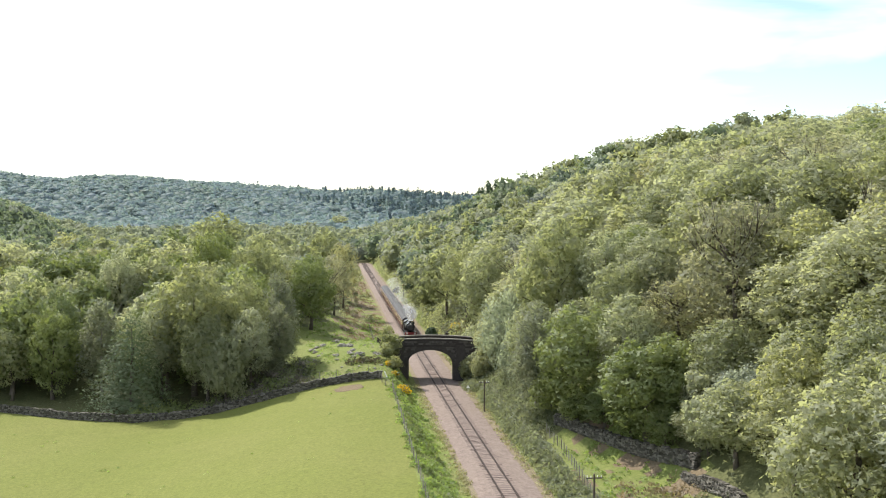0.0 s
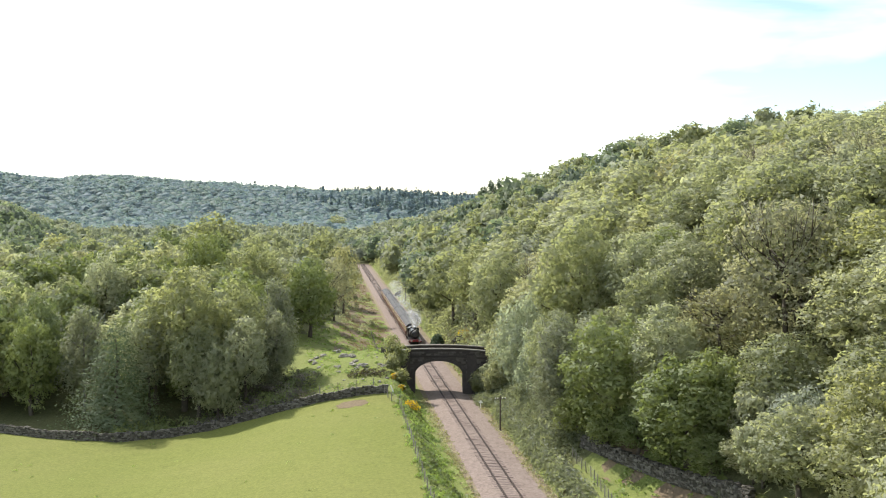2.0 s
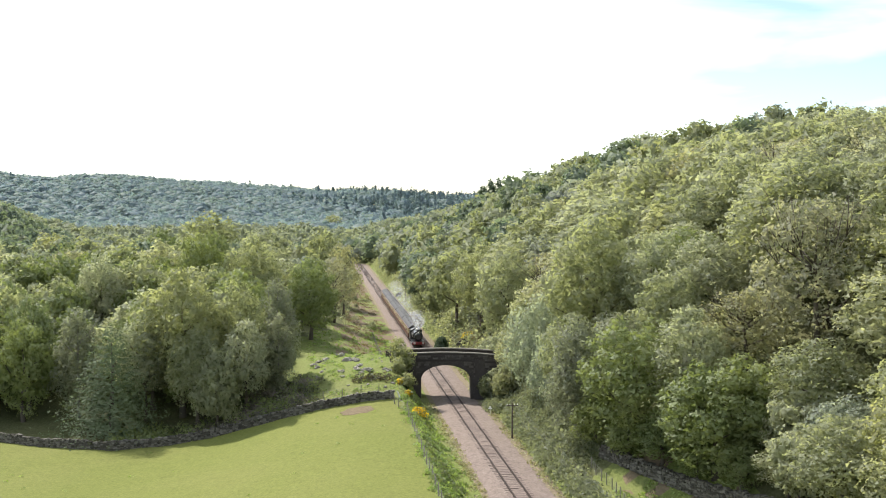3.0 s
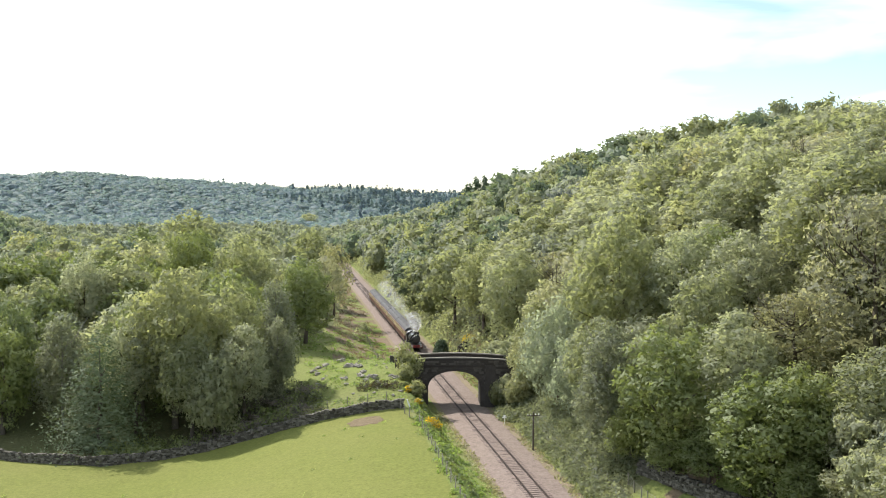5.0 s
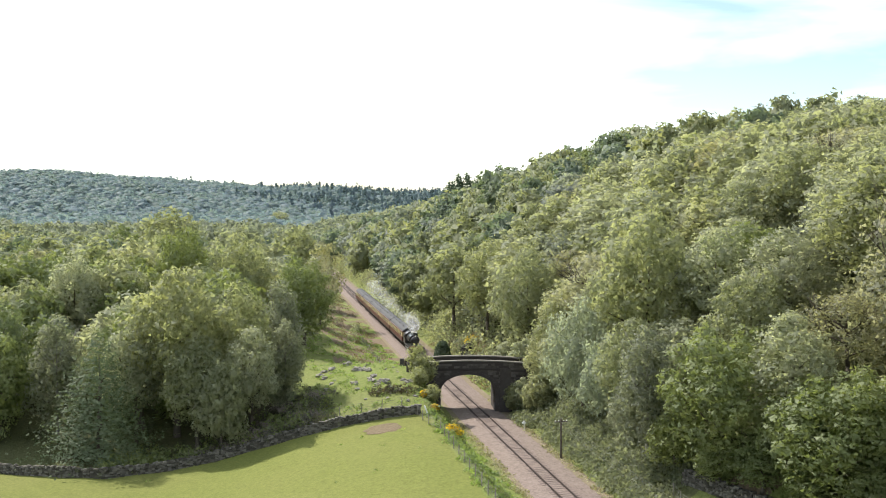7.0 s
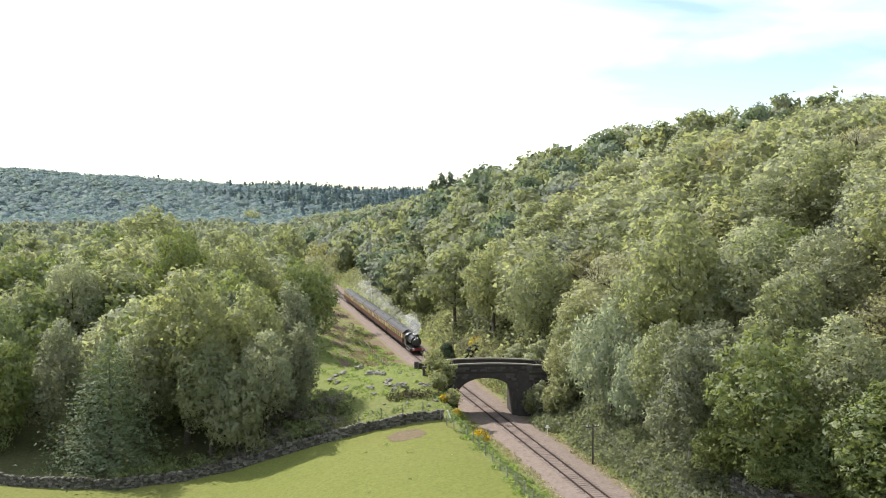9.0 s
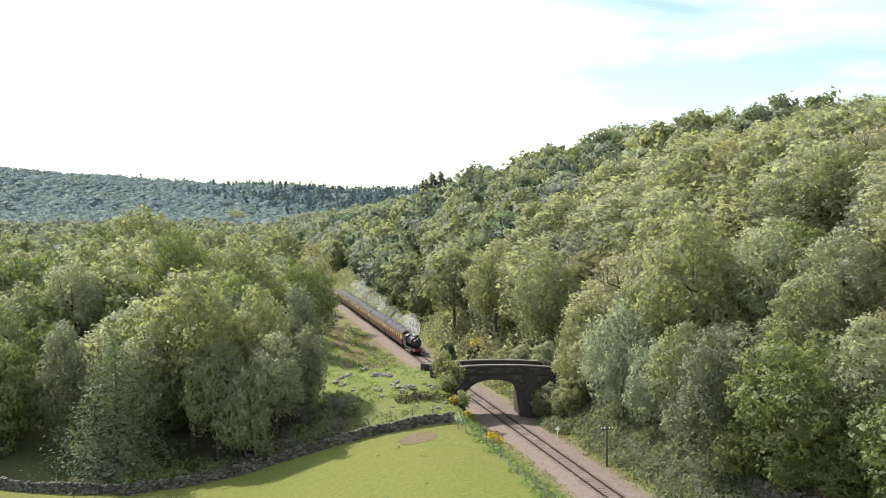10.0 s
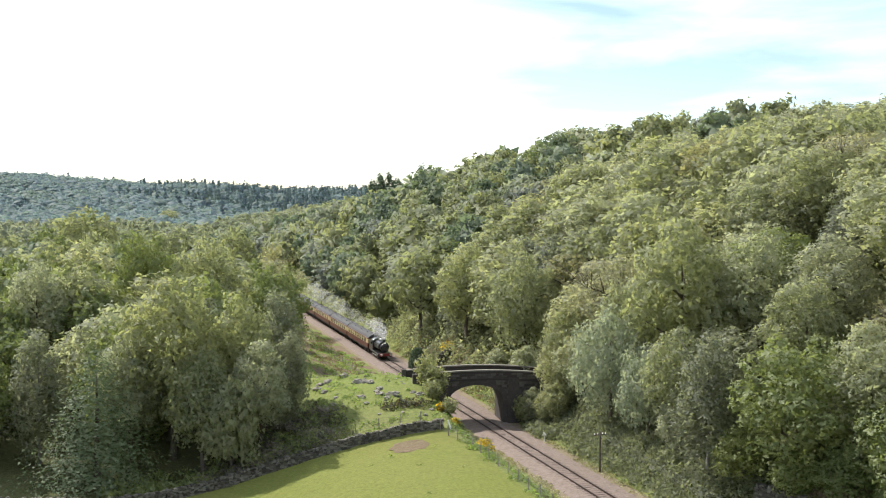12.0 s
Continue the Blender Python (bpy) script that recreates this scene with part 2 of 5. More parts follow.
def land(x, y):
    """Height of the ground; the rails run at zero."""
    x, y = np.asarray(x, float), np.asarray(y, float)
    d = (x - track_x(y)) * 0.9935
    # the field, high beside the railway fence and falling away from it
    field = -2.6 + 4.9 * step(x, -42, -9) + 0.02 * (y - 135) + 0.12 * waves(x, y, 9.0)
    # the rough pasture and the valley floor behind the field wall
    behind = step(y, 146, 166) * step(x, -48, -18) * 2.6 + step(y, 150, 215) * (2.0 + 4.5 * step(-x, 10, 60))
    left = field + behind - step(y, 255, 480) * 13.0 - step(y, 400, 600) * 3.0
    wide = 22.0 * step(y, 168, 186)  # north of the bridge the pasture comes down to the line
    left = left * step(-d, 4.6, 8.6 + wide) - 0.35 + 27.0 * step(-x / np.maximum(y, 1.0), 0.35, 0.47) * step(y, 360, 560)
    # the wooded hillside
    foot = 6.0 + 10.0 * (1 - step(y, 100, 128))
    e = np.maximum(d - foot, 0)
    fade = 1.01 + 0.08 * step(y, 150, 260) - 0.03 * step(y, 290, 345) - 0.18 * step(y, 330, 450) - 0.15 * step(y, 390, 520) - 0.25 * step(y, 450, 720) - 0.22 * step(y, 720, 1000)
    hill = (47.0 * (1 - np.exp(-e / 59)) - 9.0 * step(e, 68, 130)) * fade + 0.5 * waves(x, y, 14.0) * step(e, 2, 20)
    right = hill + 0.9 * step(d, 4.8, 7.5) - 0.35
    z = np.where(d < 0, left, right)
    # hills across the head of the valley
    r, a = np.hypot(x, y), np.degrees(np.arctan2(x, y))
    far = np.interp(a, RIDGE_AT, RIDGE_TOP) + 5 * waves(x, y, 90.0)
    far = (far - 4) * step(r, 1150, 2430) - 30 * step(r, 2480, 3400)
    return np.where((r > 760) & (y > 0), np.maximum(z * (1 - step(r, 760, 1500)), 0) + far, z)
# terrain end


# ---- mesh helpers ----
def mesh_from(name, verts, faces, mats, tint=None, smooth=False, slots=None, normals=None):
    """A mesh from arrays; faces all have the same number of corners, or are a list of lists."""
    me = bpy.data.meshes.new(name)
    me.from_pydata(np.asarray(verts).tolist(), [], faces.tolist() if hasattr(faces, "tolist") else faces)
    for m in mats if isinstance(mats, (list, tuple)) else [mats]:
        me.materials.append(m)
    if tint is not None:
        me.attributes.new("tint", "FLOAT", "POINT").data.foreach_set("value", np.asarray(tint, np.float32))
    if slots is not None:
        me.polygons.foreach_set("material_index", np.asarray(slots, np.int32))
    if smooth:
        me.polygons.foreach_set("use_smooth", np.ones(len(me.polygons), bool))
    me.update()
    if normals is not None:
        me.polygons.foreach_set("use_smooth", np.ones(len(me.polygons), bool))
        me.normals_split_custom_set_from_vertices(np.asarray(normals).tolist())
    return me


def finish(bm, name, material, smooth=False, bevel=0.0):
    if bevel:
        bmesh.ops.bevel(bm, geom=bm.edges[:], offset=bevel, segments=1, affect="EDGES", clamp_overlap=True)
    me = bpy.data.meshes.new(name)
    bm.to_mesh(me)
    bm.free()
    me.materials.append(material)
    if smooth:
        me.polygons.foreach_set("use_smooth", np.ones(len(me.polygons), bool))
    return me


def part(name, bm, material, parent, label="", smooth=False, bevel=0.0):
    """One mesh object under a thing or under a part."""
    me = bm if isinstance(bm, bpy.types.Mesh) else finish(bm, name, material, smooth, bevel)
    ob = new(name, me)
    ob.parent = parent
    return tagged(ob, label)


def box(bm, lo, hi, m=None):
    c = [(a + b) / 2 for a, b in zip(lo, hi)]
    s = [b - a for a, b in zip(lo, hi)]
    made = bmesh.ops.create_cube(bm, size=1.0, matrix=(m or Matrix()) @ Matrix.Translation(c) @ Matrix.Diagonal((*s, 1)))
    return made["verts"]


def rod(bm, a, b, r1, r2=None, sides=10):
    """A round bar from a to b."""
    a, b = Vector(a), Vector(b)
    turn = (b - a).to_track_quat("Z", "Y").to_matrix().to_4x4()
    m = Matrix.Translation((a + b) / 2) @ turn
    return bmesh.ops.create_cone(bm, cap_ends=True, segments=sides, radius1=r1, radius2=r1 if r2 is None else r2, depth=(b - a).length, matrix=m)["verts"]


def boxed(lo, hi, bevel=0.0):
    bm = bmesh.new()
    box(bm, lo, hi)
    if bevel:
        bmesh.ops.bevel(bm, geom=bm.edges[:], offset=bevel, segments=1, affect="EDGES", clamp_overlap=True)
    return bm


def rodded(a, b, r1, r2=None, sides=12):
    bm = bmesh.new()
    rod(bm, a, b, r1, r2, sides)
    return bm


def prism(outline, y0, y1):
    """A flat outline in x and z, drawn out from y0 to y1."""
    bm = bmesh.new()
    a = [bm.verts.new((x, y0, z)) for x, z in outline]
    b = [bm.verts.new((x, y1, z)) for x, z in outline]
    n = len(outline)
    bm.faces.new(a)
    bm.faces.new(b[::-1])
    for i in range(n):
        bm.faces.new((a[i], b[i], b[(i + 1) % n], a[(i + 1) % n]))
    bmesh.ops.recalc_face_normals(bm, faces=bm.faces[:])
    return bm


def thing(name, label, category, group="", place=None):
    ob = new(name)
    ob.empty_display_size = 0.2
    if place is not None:
        ob.matrix_basis = place
    return tagged(ob, label, category, group)


# ---- ground: one sheet to the horizon ----
def spaced(marks):
    """Numbers from (start, end, step) stretches."""
    out = []
    for a, b, s in marks:
        out += list(np.arange(a, b, s))
    return np.array(out)


g_y = spaced([(-4000, -500, 500), (-500, 40, 45), (40, 84, 4), (84, 200, 1.25), (200, 320, 3.0), (320, 760, 14), (760, 1700, 30), (1700, 4501, 350)])
g_d = spaced([(-4000, -1000, 250), (-1000, -320, 28), (-320, -80, 9), (-80, -24, 1.7), (-24, 24, 0.75), (24, 90, 2.8), (90, 300, 10), (300, 1000, 35), (1000, 4001, 250)])
gd, gy = np.meshgrid(g_d, g_y)
gx = gd / 0.9935 + np.where(gy < 1000, track_x(gy), track_x(1000.0))
gz = land(gx, gy)
gz += np.where((np.abs(gd) > 9) & (gy > 60) & (gy < 230), 0.07 * np.sin(gx * 2.1 + 1.3 * np.sin(gy * 1.7)) * np.sin(gy * 1.9 + gx), 0)
rows, cols = gx.shape
idx = np.arange(rows * cols).reshape(rows, cols)
quads = np.stack([idx[:-1, :-1], idx[:-1, 1:], idx[1:, 1:], idx[1:, :-1]], -1).reshape(-1, 4)
cx = gx.ravel()[quads].mean(1)
cy = gy.ravel()[quads].mean(1)
cd = gd.ravel()[quads].mean(1)


def wall_y(x):
    """The line of the field wall, from the railway fence to the far corner of the field."""
    return np.interp(x, [-110, -69, -55, -46, -38, -30, -22, -14, -9], [168, 152, 146, 144.3, 147.5, 149.5, 150.3, 150.6, 151.3])


def open_edge(y):
    """How far the open pasture reaches to the left of the track before the wood."""
    return np.interp(y, [140, 150, 158, 170, 185, 205, 220, 250, 320], [26, 25, 25, 25, 25, 23, 18, 13, 10])


in_field = (cd < -9.3) & (cy < wall_y(cx)) & (cy > 20)
in_pasture = (cd < -3.6) & (cy >= wall_y(cx)) & (cd > -open_edge(cy) - 1.5 + 1.5 * waves(cx, cy, 2.0)) & (cy < 420)
bank_left = (cd <= -3.6) & (cd >= -9.3) & (cy < 200)
ragged = 1.6 * waves(cx, cy, 2.3) + 0.8 * waves(cy, cx, 0.9)
clearing = (cd > 5) & (cd < 17.5 + ragged) & (cy < 119) & (cy > 70)
brown_bank = in_pasture & (cy > 186) & (cy < 430) & (cd > -17) & (waves(cx, cy, 3.1) + 0.5 * waves(cy, cx, 1.2) > -0.1)
earthy = clearing & (waves(cx, cy, 2.6) + 0.6 * waves(cy, cx, 1.1) > 0.45)
slots = np.select([brown_bank | earthy, (cd > -3.6) & (cd < 4.3) & (cy < 560), in_field, in_pasture | bank_left | clearing, cy < 20, (cd > 4.2) & (cd < 6.5)], [3, 4, 0, 1, 0, 1], 2)
ground = new("ground", mesh_from("ground", np.stack([gx, gy, gz], -1).reshape(-1, 3), quads, [MEADOW, ROUGH, FLOOR, DIRT, CINDER], smooth=True, slots=slots))
tagged(ground, "grassy valley floor rising into a wooded hillside", "ground", kind="structure")


# ---- foliage ----
def unit(v):
    return v / (np.linalg.norm(v, axis=1, keepdims=True) + 1e-9)


def sprays(rng, at, out, size, lean=0.8, soft=0.62):
    """Pointed leaf sprays: three corners each, facing roughly outwards, and the rounded-off normals of the clump they sit on."""
    n = len(at)
    out = unit(out)
    nor = unit(out + lean * rng.normal(size=(n, 3)))
    nor *= np.where((nor * out).sum(1, keepdims=True) < 0, -1.0, 1.0)
    side = unit(np.cross(nor, rng.normal(size=(n, 3))))
    up = np.cross(nor, side)
    s = size * rng.uniform(0.6, 1.4, (n, 1))
    k = rng.uniform(0.38, 0.75, (3, n, 1)) * s
    v = np.stack([at + side * k[0], at - side * 0.5 * k[1] + up * k[1] * 0.85, at - side * 0.5 * k[2] - up * k[2] * 0.85], 1).reshape(-1, 3)
    return v, np.repeat(unit(soft * out + (1 - soft) * nor), 3, 0)


def crown(seed, leaves, size, lean=0.55, radius=4.6, low=3.0, top=14.0, lobes=60, heart=160, heart_size=1.1, gaps=0.1, taper=0.0, droop=0.0, shaggy=0.10):
    """A domed crown: sprays on many small clumps that stand close together on an uneven dome, and a rough heart that closes it."""
    rng = np.random.default_rng(seed)
    tall = top - low
    turn = np.arange(lobes) * 2.39996 + rng.uniform(0, 6.28)
    lift = 1 - 1.62 * (np.arange(lobes) + 0.5) / lobes + rng.normal(0, 0.07, lobes)
    lift = np.clip(lift, -0.75, 1.0)
    wide = np.sqrt(np.clip(1 - lift**2, 0, 1)) * np.where(lift < 0, 1.0 + 0.40 * lift, 1.0)
    wide *= 1 - taper * np.clip(lift, 0, 1)
    swell = 1 + 0.10 * np.sin(turn * 2 + seed) + 0.08 * np.sin(turn * 5 + lift * 6 + seed * 1.7)
    reach = rng.uniform(0.74, 0.93, lobes) * swell
    centre = np.stack([np.cos(turn) * wide * reach * radius, np.sin(turn) * wide * reach * radius, np.where(lift > 0, lift * 0.60, lift * 0.52) * reach * tall], 1)
    centre[:, :2] += rng.normal(0, 0.05 * radius, (lobes, 2))
    lr = radius * rng.uniform(0.15, 0.29, lobes)
    n = int(leaves * 2.2)
    share = lr**2 * np.where(lift > -0.15, 1.0, 0.5)
    pick = rng.choice(lobes, n, p=share / share.sum())
    out = rng.normal(size=(n, 3))
    out /= np.linalg.norm(out, axis=1, keepdims=True)
    at = centre[pick] + out * lr[pick, None] * (1.0 + 0.20 * rng.normal(size=(n, 1))) * np.array([1, 1, 0.8])
    loose = rng.random(n) < shaggy
    at[loose] += rng.normal(size=(int(loose.sum()), 3)) * 0.09 * radius
    gap = np.linalg.norm(at[:, None] - centre[None], axis=2) / lr[None]
    gap[np.arange(n), pick] = 9
    keep = (gap.min(1) > 0.72) & (rng.random(n) > gaps)
    at, out = at[keep][:leaves], out[keep][:leaves]
    at[:, 2] -= droop * rng.random(len(at)) * np.clip(1 - at[:, 2] / tall, 0, 1) * 1.4
    v, nor = sprays(rng, at, out + 0.35 * unit(at) + np.array([0, 0, 0.25]), size, lean)
    deep = rng.normal(size=(heart, 3))
    deep *= 0.62 * rng.random((heart, 1)) ** 0.4 / np.linalg.norm(deep, axis=1, keepdims=True) * np.array([radius, radius, tall * 0.48])
    inner, inner_nor = sprays(rng, deep, deep, heart_size)
    v, nor = np.concatenate([v, inner]), np.concatenate([nor, inner_nor])
    v[:, 2] += low + tall * 0.42
    return v, np.arange(len(v)).reshape(-1, 3), nor


def dome_crown(seed, leaves, size, segs=9, rings=4, radius=5.0, low=1.0, top=12.5, core=0.70):
    """A crown for the distance: an uneven leafy dome with looser sprays all over it."""
    rng = np.random.default_rng(seed)
    tall = top - low
    up = np.repeat(np.linspace(-0.45, 0.94, rings), segs)
    turn = np.tile(np.arange(segs) * 2 * np.pi / segs, rings) + up * 1.7 + rng.normal(0, 0.10, segs * rings)
    r = radius * core * np.sqrt(1 - np.abs(up) ** 2.2) * rng.uniform(0.84, 1.10, segs * rings)
    v = np.stack([r * np.cos(turn), r * np.sin(turn), low + tall * (0.40 + 0.54 * up * (0.3 + core)) + rng.normal(0, 0.35, segs * rings)], 1)
    v = np.concatenate([v, [(rng.normal(0, 0.5), rng.normal(0, 0.5), low + tall * (0.42 + 0.52 * core))]])
    f = []
    for k in range(rings):
        for j in range(segs):
            a, b = k * segs + j, k * segs + (j + 1) % segs
            f += [(a, b, segs * rings)] if k == rings - 1 else [(a, b, b + segs), (a, b + segs, a + segs)]
    leafy, tri, nor = crown(seed, leaves, size, heart=0, lobes=34, radius=radius, low=low, top=top)
    round_off = unit(v - np.array([0, 0, low + tall * 0.3]))
    return np.concatenate([v, leafy]), np.concatenate([np.array(f), tri + len(v)]), np.concatenate([round_off, nor])


def fir_crown(seed, leaves, size, radius=3.6, low=0.8, top=15.0):
    """A conifer: drooping tiers of needles round a straight stem."""
    rng = np.random.default_rng(seed)
    h = 1 - np.sqrt(rng.random(leaves))
    turn = rng.uniform(0, 2 * np.pi, leaves)
    arm = np.cos(turn * 9 + np.floor(h * 16) * 2.1)
    r = radius * (1 - h) ** 0.65 * (0.74 + 0.2 * arm + 0.24 * rng.normal(size=leaves)) * (0.8 + 0.25 * np.cos(h * 16 * 2 * np.pi))
    r = np.abs(r) + 0.15
    at = np.stack([r * np.cos(turn), r * np.sin(turn), low + (top - low) * h - 0.16 * r], 1)
    out = np.stack([np.cos(turn), np.sin(turn), 0.5 + 0 * h], 1)
    v, nor = sprays(rng, at, out, size, 0.5, 0.5)
    return v, np.arange(len(v)).reshape(-1, 3), nor


def trunk_mesh(seed, height, thick, limbs, spread, bark, rise=0.32, twigs=0):
    """A tapered, slightly crooked stem with limbs that fork into the crown."""
    rng = np.random.default_rng(seed)
    bm = bmesh.new()
    bend = rng.normal(size=2) * 0.25
    pts = [Vector((bend[0] * math.sin(k * 1.3), bend[1] * math.sin(k * 1.7), height * 0.9 * k / 4 - (0.6 if k == 0 else 0))) for k in range(5)]
    for k in range(4):
        rod(bm, pts[k], pts[k + 1], thick * (1 - 0.22 * k) * (1.25 if k == 0 else 1), thick * (1 - 0.22 * (k + 1)), 7)
    for k in range(limbs):
        a = 2 * math.pi * (k + rng.random()) / limbs
        z0 = height * rng.uniform(rise, 0.7)
        base = pts[min(3, int(z0 / height * 4.4))].lerp(pts[min(4, int(z0 / height * 4.4) + 1)], 0.5)
        base = Vector((base.x, base.y, z0))
        r = spread * rng.uniform(0.55, 0.95)
        elbow = base + Vector((math.cos(a) * r * 0.5, math.sin(a) * r * 0.5, height * 0.10))
        tip = base + Vector((math.cos(a + 0.3) * r, math.sin(a + 0.3) * r, height * rng.uniform(0.15, 0.3)))
        rod(bm, base, elbow, thick * 0.42, thick * 0.28, 5)
        rod(bm, elbow, tip, thick * 0.28, thick * 0.08, 5)
        for j in range(twigs):
            p = elbow.lerp(tip, rng.uniform(0.1, 1.0))
            q = p + Vector((math.cos(a) * r * 0.22 + rng.normal() * r * 0.16, math.sin(a) * r * 0.22 + rng.normal() * r * 0.16, height * rng.uniform(0.08, 0.24)))
            rod(bm, p, q, thick * 0.13, thick * 0.05, 3)
            rod(bm, p.lerp(q, 0.55), q + Vector(rng.normal(size=3)) * 0.9, thick * 0.07, thick * 0.03, 3)
    return finish(bm, "trunk", bark, True)


KINDS = {
    # kind: leaf, crown settings, trunk height, thickness, limbs, bark, label
    "oak": ("oak", dict(lobes=96, low=2.6), 12, 0.34, 6, BARK, "broad oak in fresh yellow-green spring leaf"),
    "ash": ("ash", dict(lobes=80, radius=4.3, low=2.8, top=15.0, gaps=0.16, shaggy=0.25), 13, 0.28, 6, BARK, "tall ash with pale grey-green young leaves"),
    "sycamore": ("dark", dict(lobes=90, low=0.7, top=13.0, shaggy=0.05), 11, 0.36, 5, BARK, "dense deep-green sycamore with a rounded crown"),
    "budding_oak": ("brown", dict(lobes=70, gaps=0.35, low=2.2, top=15.0, shaggy=0.4), 14, 0.30, 10, BARK, "brownish oak just coming into leaf, branches showing"),
    "birch": ("birch", dict(lobes=80, radius=3.0, low=0.8, top=15.0, taper=0.45, droop=1.6, gaps=0.2, shaggy=0.3), 14, 0.17, 7, PALEBARK, "slender drooping birch with fine grey-green leaves"),
    "willow": ("silver", dict(lobes=80, radius=4.6, low=0.5, top=9.5, shaggy=0.3), 8, 0.26, 6, BARK, "silvery grey-green willow bush on the bank"),
    "sapling": ("oak", dict(lobes=40, radius=1.7, low=0.3, top=5.0, shaggy=0.5, gaps=0.25), 4.4, 0.07, 6, BARK, "leggy young tree in bright new leaf"),
    "hawthorn": ("ash", dict(lobes=44, radius=2.8, low=0.4, top=6.0, shaggy=0.2), 5, 0.16, 5, BARK, "low bushy hawthorn with dull green leaves"),
}
VARIANTS = {}
for kind, (leaf, shape, tall, thick, limbs, bark, label) in KINDS.items():
    count = 4 if kind in ("oak", "ash") else 2
    fine = 0.3 if kind == "sapling" else 0.25 if kind == "birch" else 0.6 if kind in ("hawthorn", "budding_oak") else 0.7 if kind in ("willow", "ash") else 1.0
    for far_off in (False, True):
        made = []
        for k in range(count):
            seed = sum(map(ord, kind)) * 7 + k
            full = 2150 if far_off else 7000
            sparse = 0.8 if kind == "budding_oak" else (0.6 if kind == "hawthorn" else 0.14 if kind == "sapling" else 1.0)
            v, f, nor = crown(seed, int(full * sparse), (0.70 if far_off else 0.41) * (0.6 + 0.4 * fine), heart=(20 if kind == "budding_oak" else 60 if far_off else 150), **shape)
            me = mesh_from("crown", v, f, LEAF[leaf], np.zeros(len(v)), normals=nor)
            made.append((me, trunk_mesh(seed, tall, thick, 3 if far_off and kind != "budding_oak" else limbs, shape.get("radius", 4.6), bark, twigs=7 if kind == "budding_oak" and not far_off else 0)))
        VARIANTS[kind, far_off] = made
for far_off in (False, True):
    made = []
    for k in range(2):
        v, f, nor = fir_crown(77 + k, 2000 if far_off else 12000, 0.80 if far_off else 0.20)
        made.append((mesh_from("crown", v, f, LEAF["fir"], np.zeros(len(v)), normals=nor), trunk_mesh(70 + k, 14, 0.22, 2, 0.8, BARK)))
    VARIANTS["fir", far_off] = made
KINDS["fir"] = ("fir", {}, 14, 0.22, 2, BARK, "dark blue-green fir with drooping tiers of needles")
SIZE = {"oak": (14.0, 5.6), "ash": (15.0, 5.2), "sycamore": (13.0, 5.6), "budding_oak": (15.0, 5.6), "birch": (15.0, 3.5), "willow": (9.5, 5.2), "hawthorn": (6.0, 3.4), "sapling": (5.0, 2.0), "fir": (15.0, 3.6)}
tree_rng = np.random.default_rng(11)


def tree(kind, x, y, height, radius, far_off=False):
    """A tree with its trunk and crown, standing on the ground."""
    made = VARIANTS[kind, far_off]
    me, stem = made[int(tree_rng.integers(len(made)))]
    h0, r0 = SIZE[kind]
    place = pose(x, y, float(land(x, y)) - 0.1, 0, 0, tree_rng.uniform(0, 360)) @ Matrix.Diagonal((radius / r0, radius / r0, height / h0, 1))
    ob = thing(kind + "_tree" if kind not in ("hawthorn", "willow") else kind + "_bush", KINDS[kind][6], "bush" if kind in ("hawthorn", "willow") else "tree", "woodland trees", place)
    part("trunk", stem, None, ob)
    part("crown", me, None, ob)
    return ob


# ---- railway ----
def along(d, y, z):
    """A place d metres to the right of the track's middle."""
    return Vector((float(track_x(y)) + d / 0.9935, y, z))


HEADING = math.degrees(math.atan(0.1147))


def strip(profile, ys, wobble=0.0, seed=1):
    """A long mesh that carries a profile of (d, z) up the line."""
    rng = np.random.default_rng(seed)
    d, z = np.array(profile).T
    v = []
    for y in ys:
        off = rng.normal(size=len(d)) * wobble
        v += [(float(track_x(y)) + (a + o) / 0.9935, y, b + o * 0.3) for a, b, o in zip(d, z, off)]
    n = len(d)
    f = [[i * n + k, i * n + k + 1, (i + 1) * n + k + 1, (i + 1) * n + k] for i in range(len(ys) - 1) for k in range(n - 1)]
    return v, f


line_ys = spaced([(-60, 40, 10), (40, 90, 5), (90, 260, 0.8), (260, 552, 6)])
v, f = strip([(-3.6, -0.55), (-3.0, -0.33), (-2.7, -0.27), (-2.3, -0.24), (-1.7, -0.12), (-0.8, -0.105), (0, -0.11), (0.8, -0.105), (1.7, -0.12), (2.3, -0.26), (3.0, -0.28), (3.4, -0.33), (3.9, -0.55)], line_ys, 0.05)
ballast = new("ballast", mesh_from("ballast", v, f, BALLAST, smooth=True))
tagged(ballast, "wide bed of pinkish-grey stone ballast", "ballast", kind="structure")

track = thing("railway_track", "single railway track with brown rails on timber sleepers", "track")
for side in (-0.752, 0.752):
    # Section wider than a true rail, covering its side shadow, chairs and stain.
    prof = [(side - 0.17, -0.15), (side - 0.15, -0.10), (side - 0.03, -0.09), (side - 0.03, -0.05), (side - 0.075, -0.04), (side - 0.075, 0.02), (side + 0.075, 0.02), (side + 0.075, -0.04), (side + 0.03, -0.05), (side + 0.03, -0.09), (side + 0.15, -0.10), (side + 0.17, -0.15)]
    v, f = strip(prof, [-60, 552])
    part("rail", mesh_from("rail", v, f, RAIL), None, track, "brown rail with a dull worn top")
bm = boxed((-1.3, -0.13, -0.24), (1.3, 0.13, -0.085), 0.02)
box(bm, (-0.9, -0.1, -0.09), (-0.6, 0.1, -0.06))
box(bm, (0.6, -0.1, -0.09), (0.9, 0.1, -0.06))
tie = finish(bm, "sleeper", SLEEPER)
tie_rng = random.Random(4)
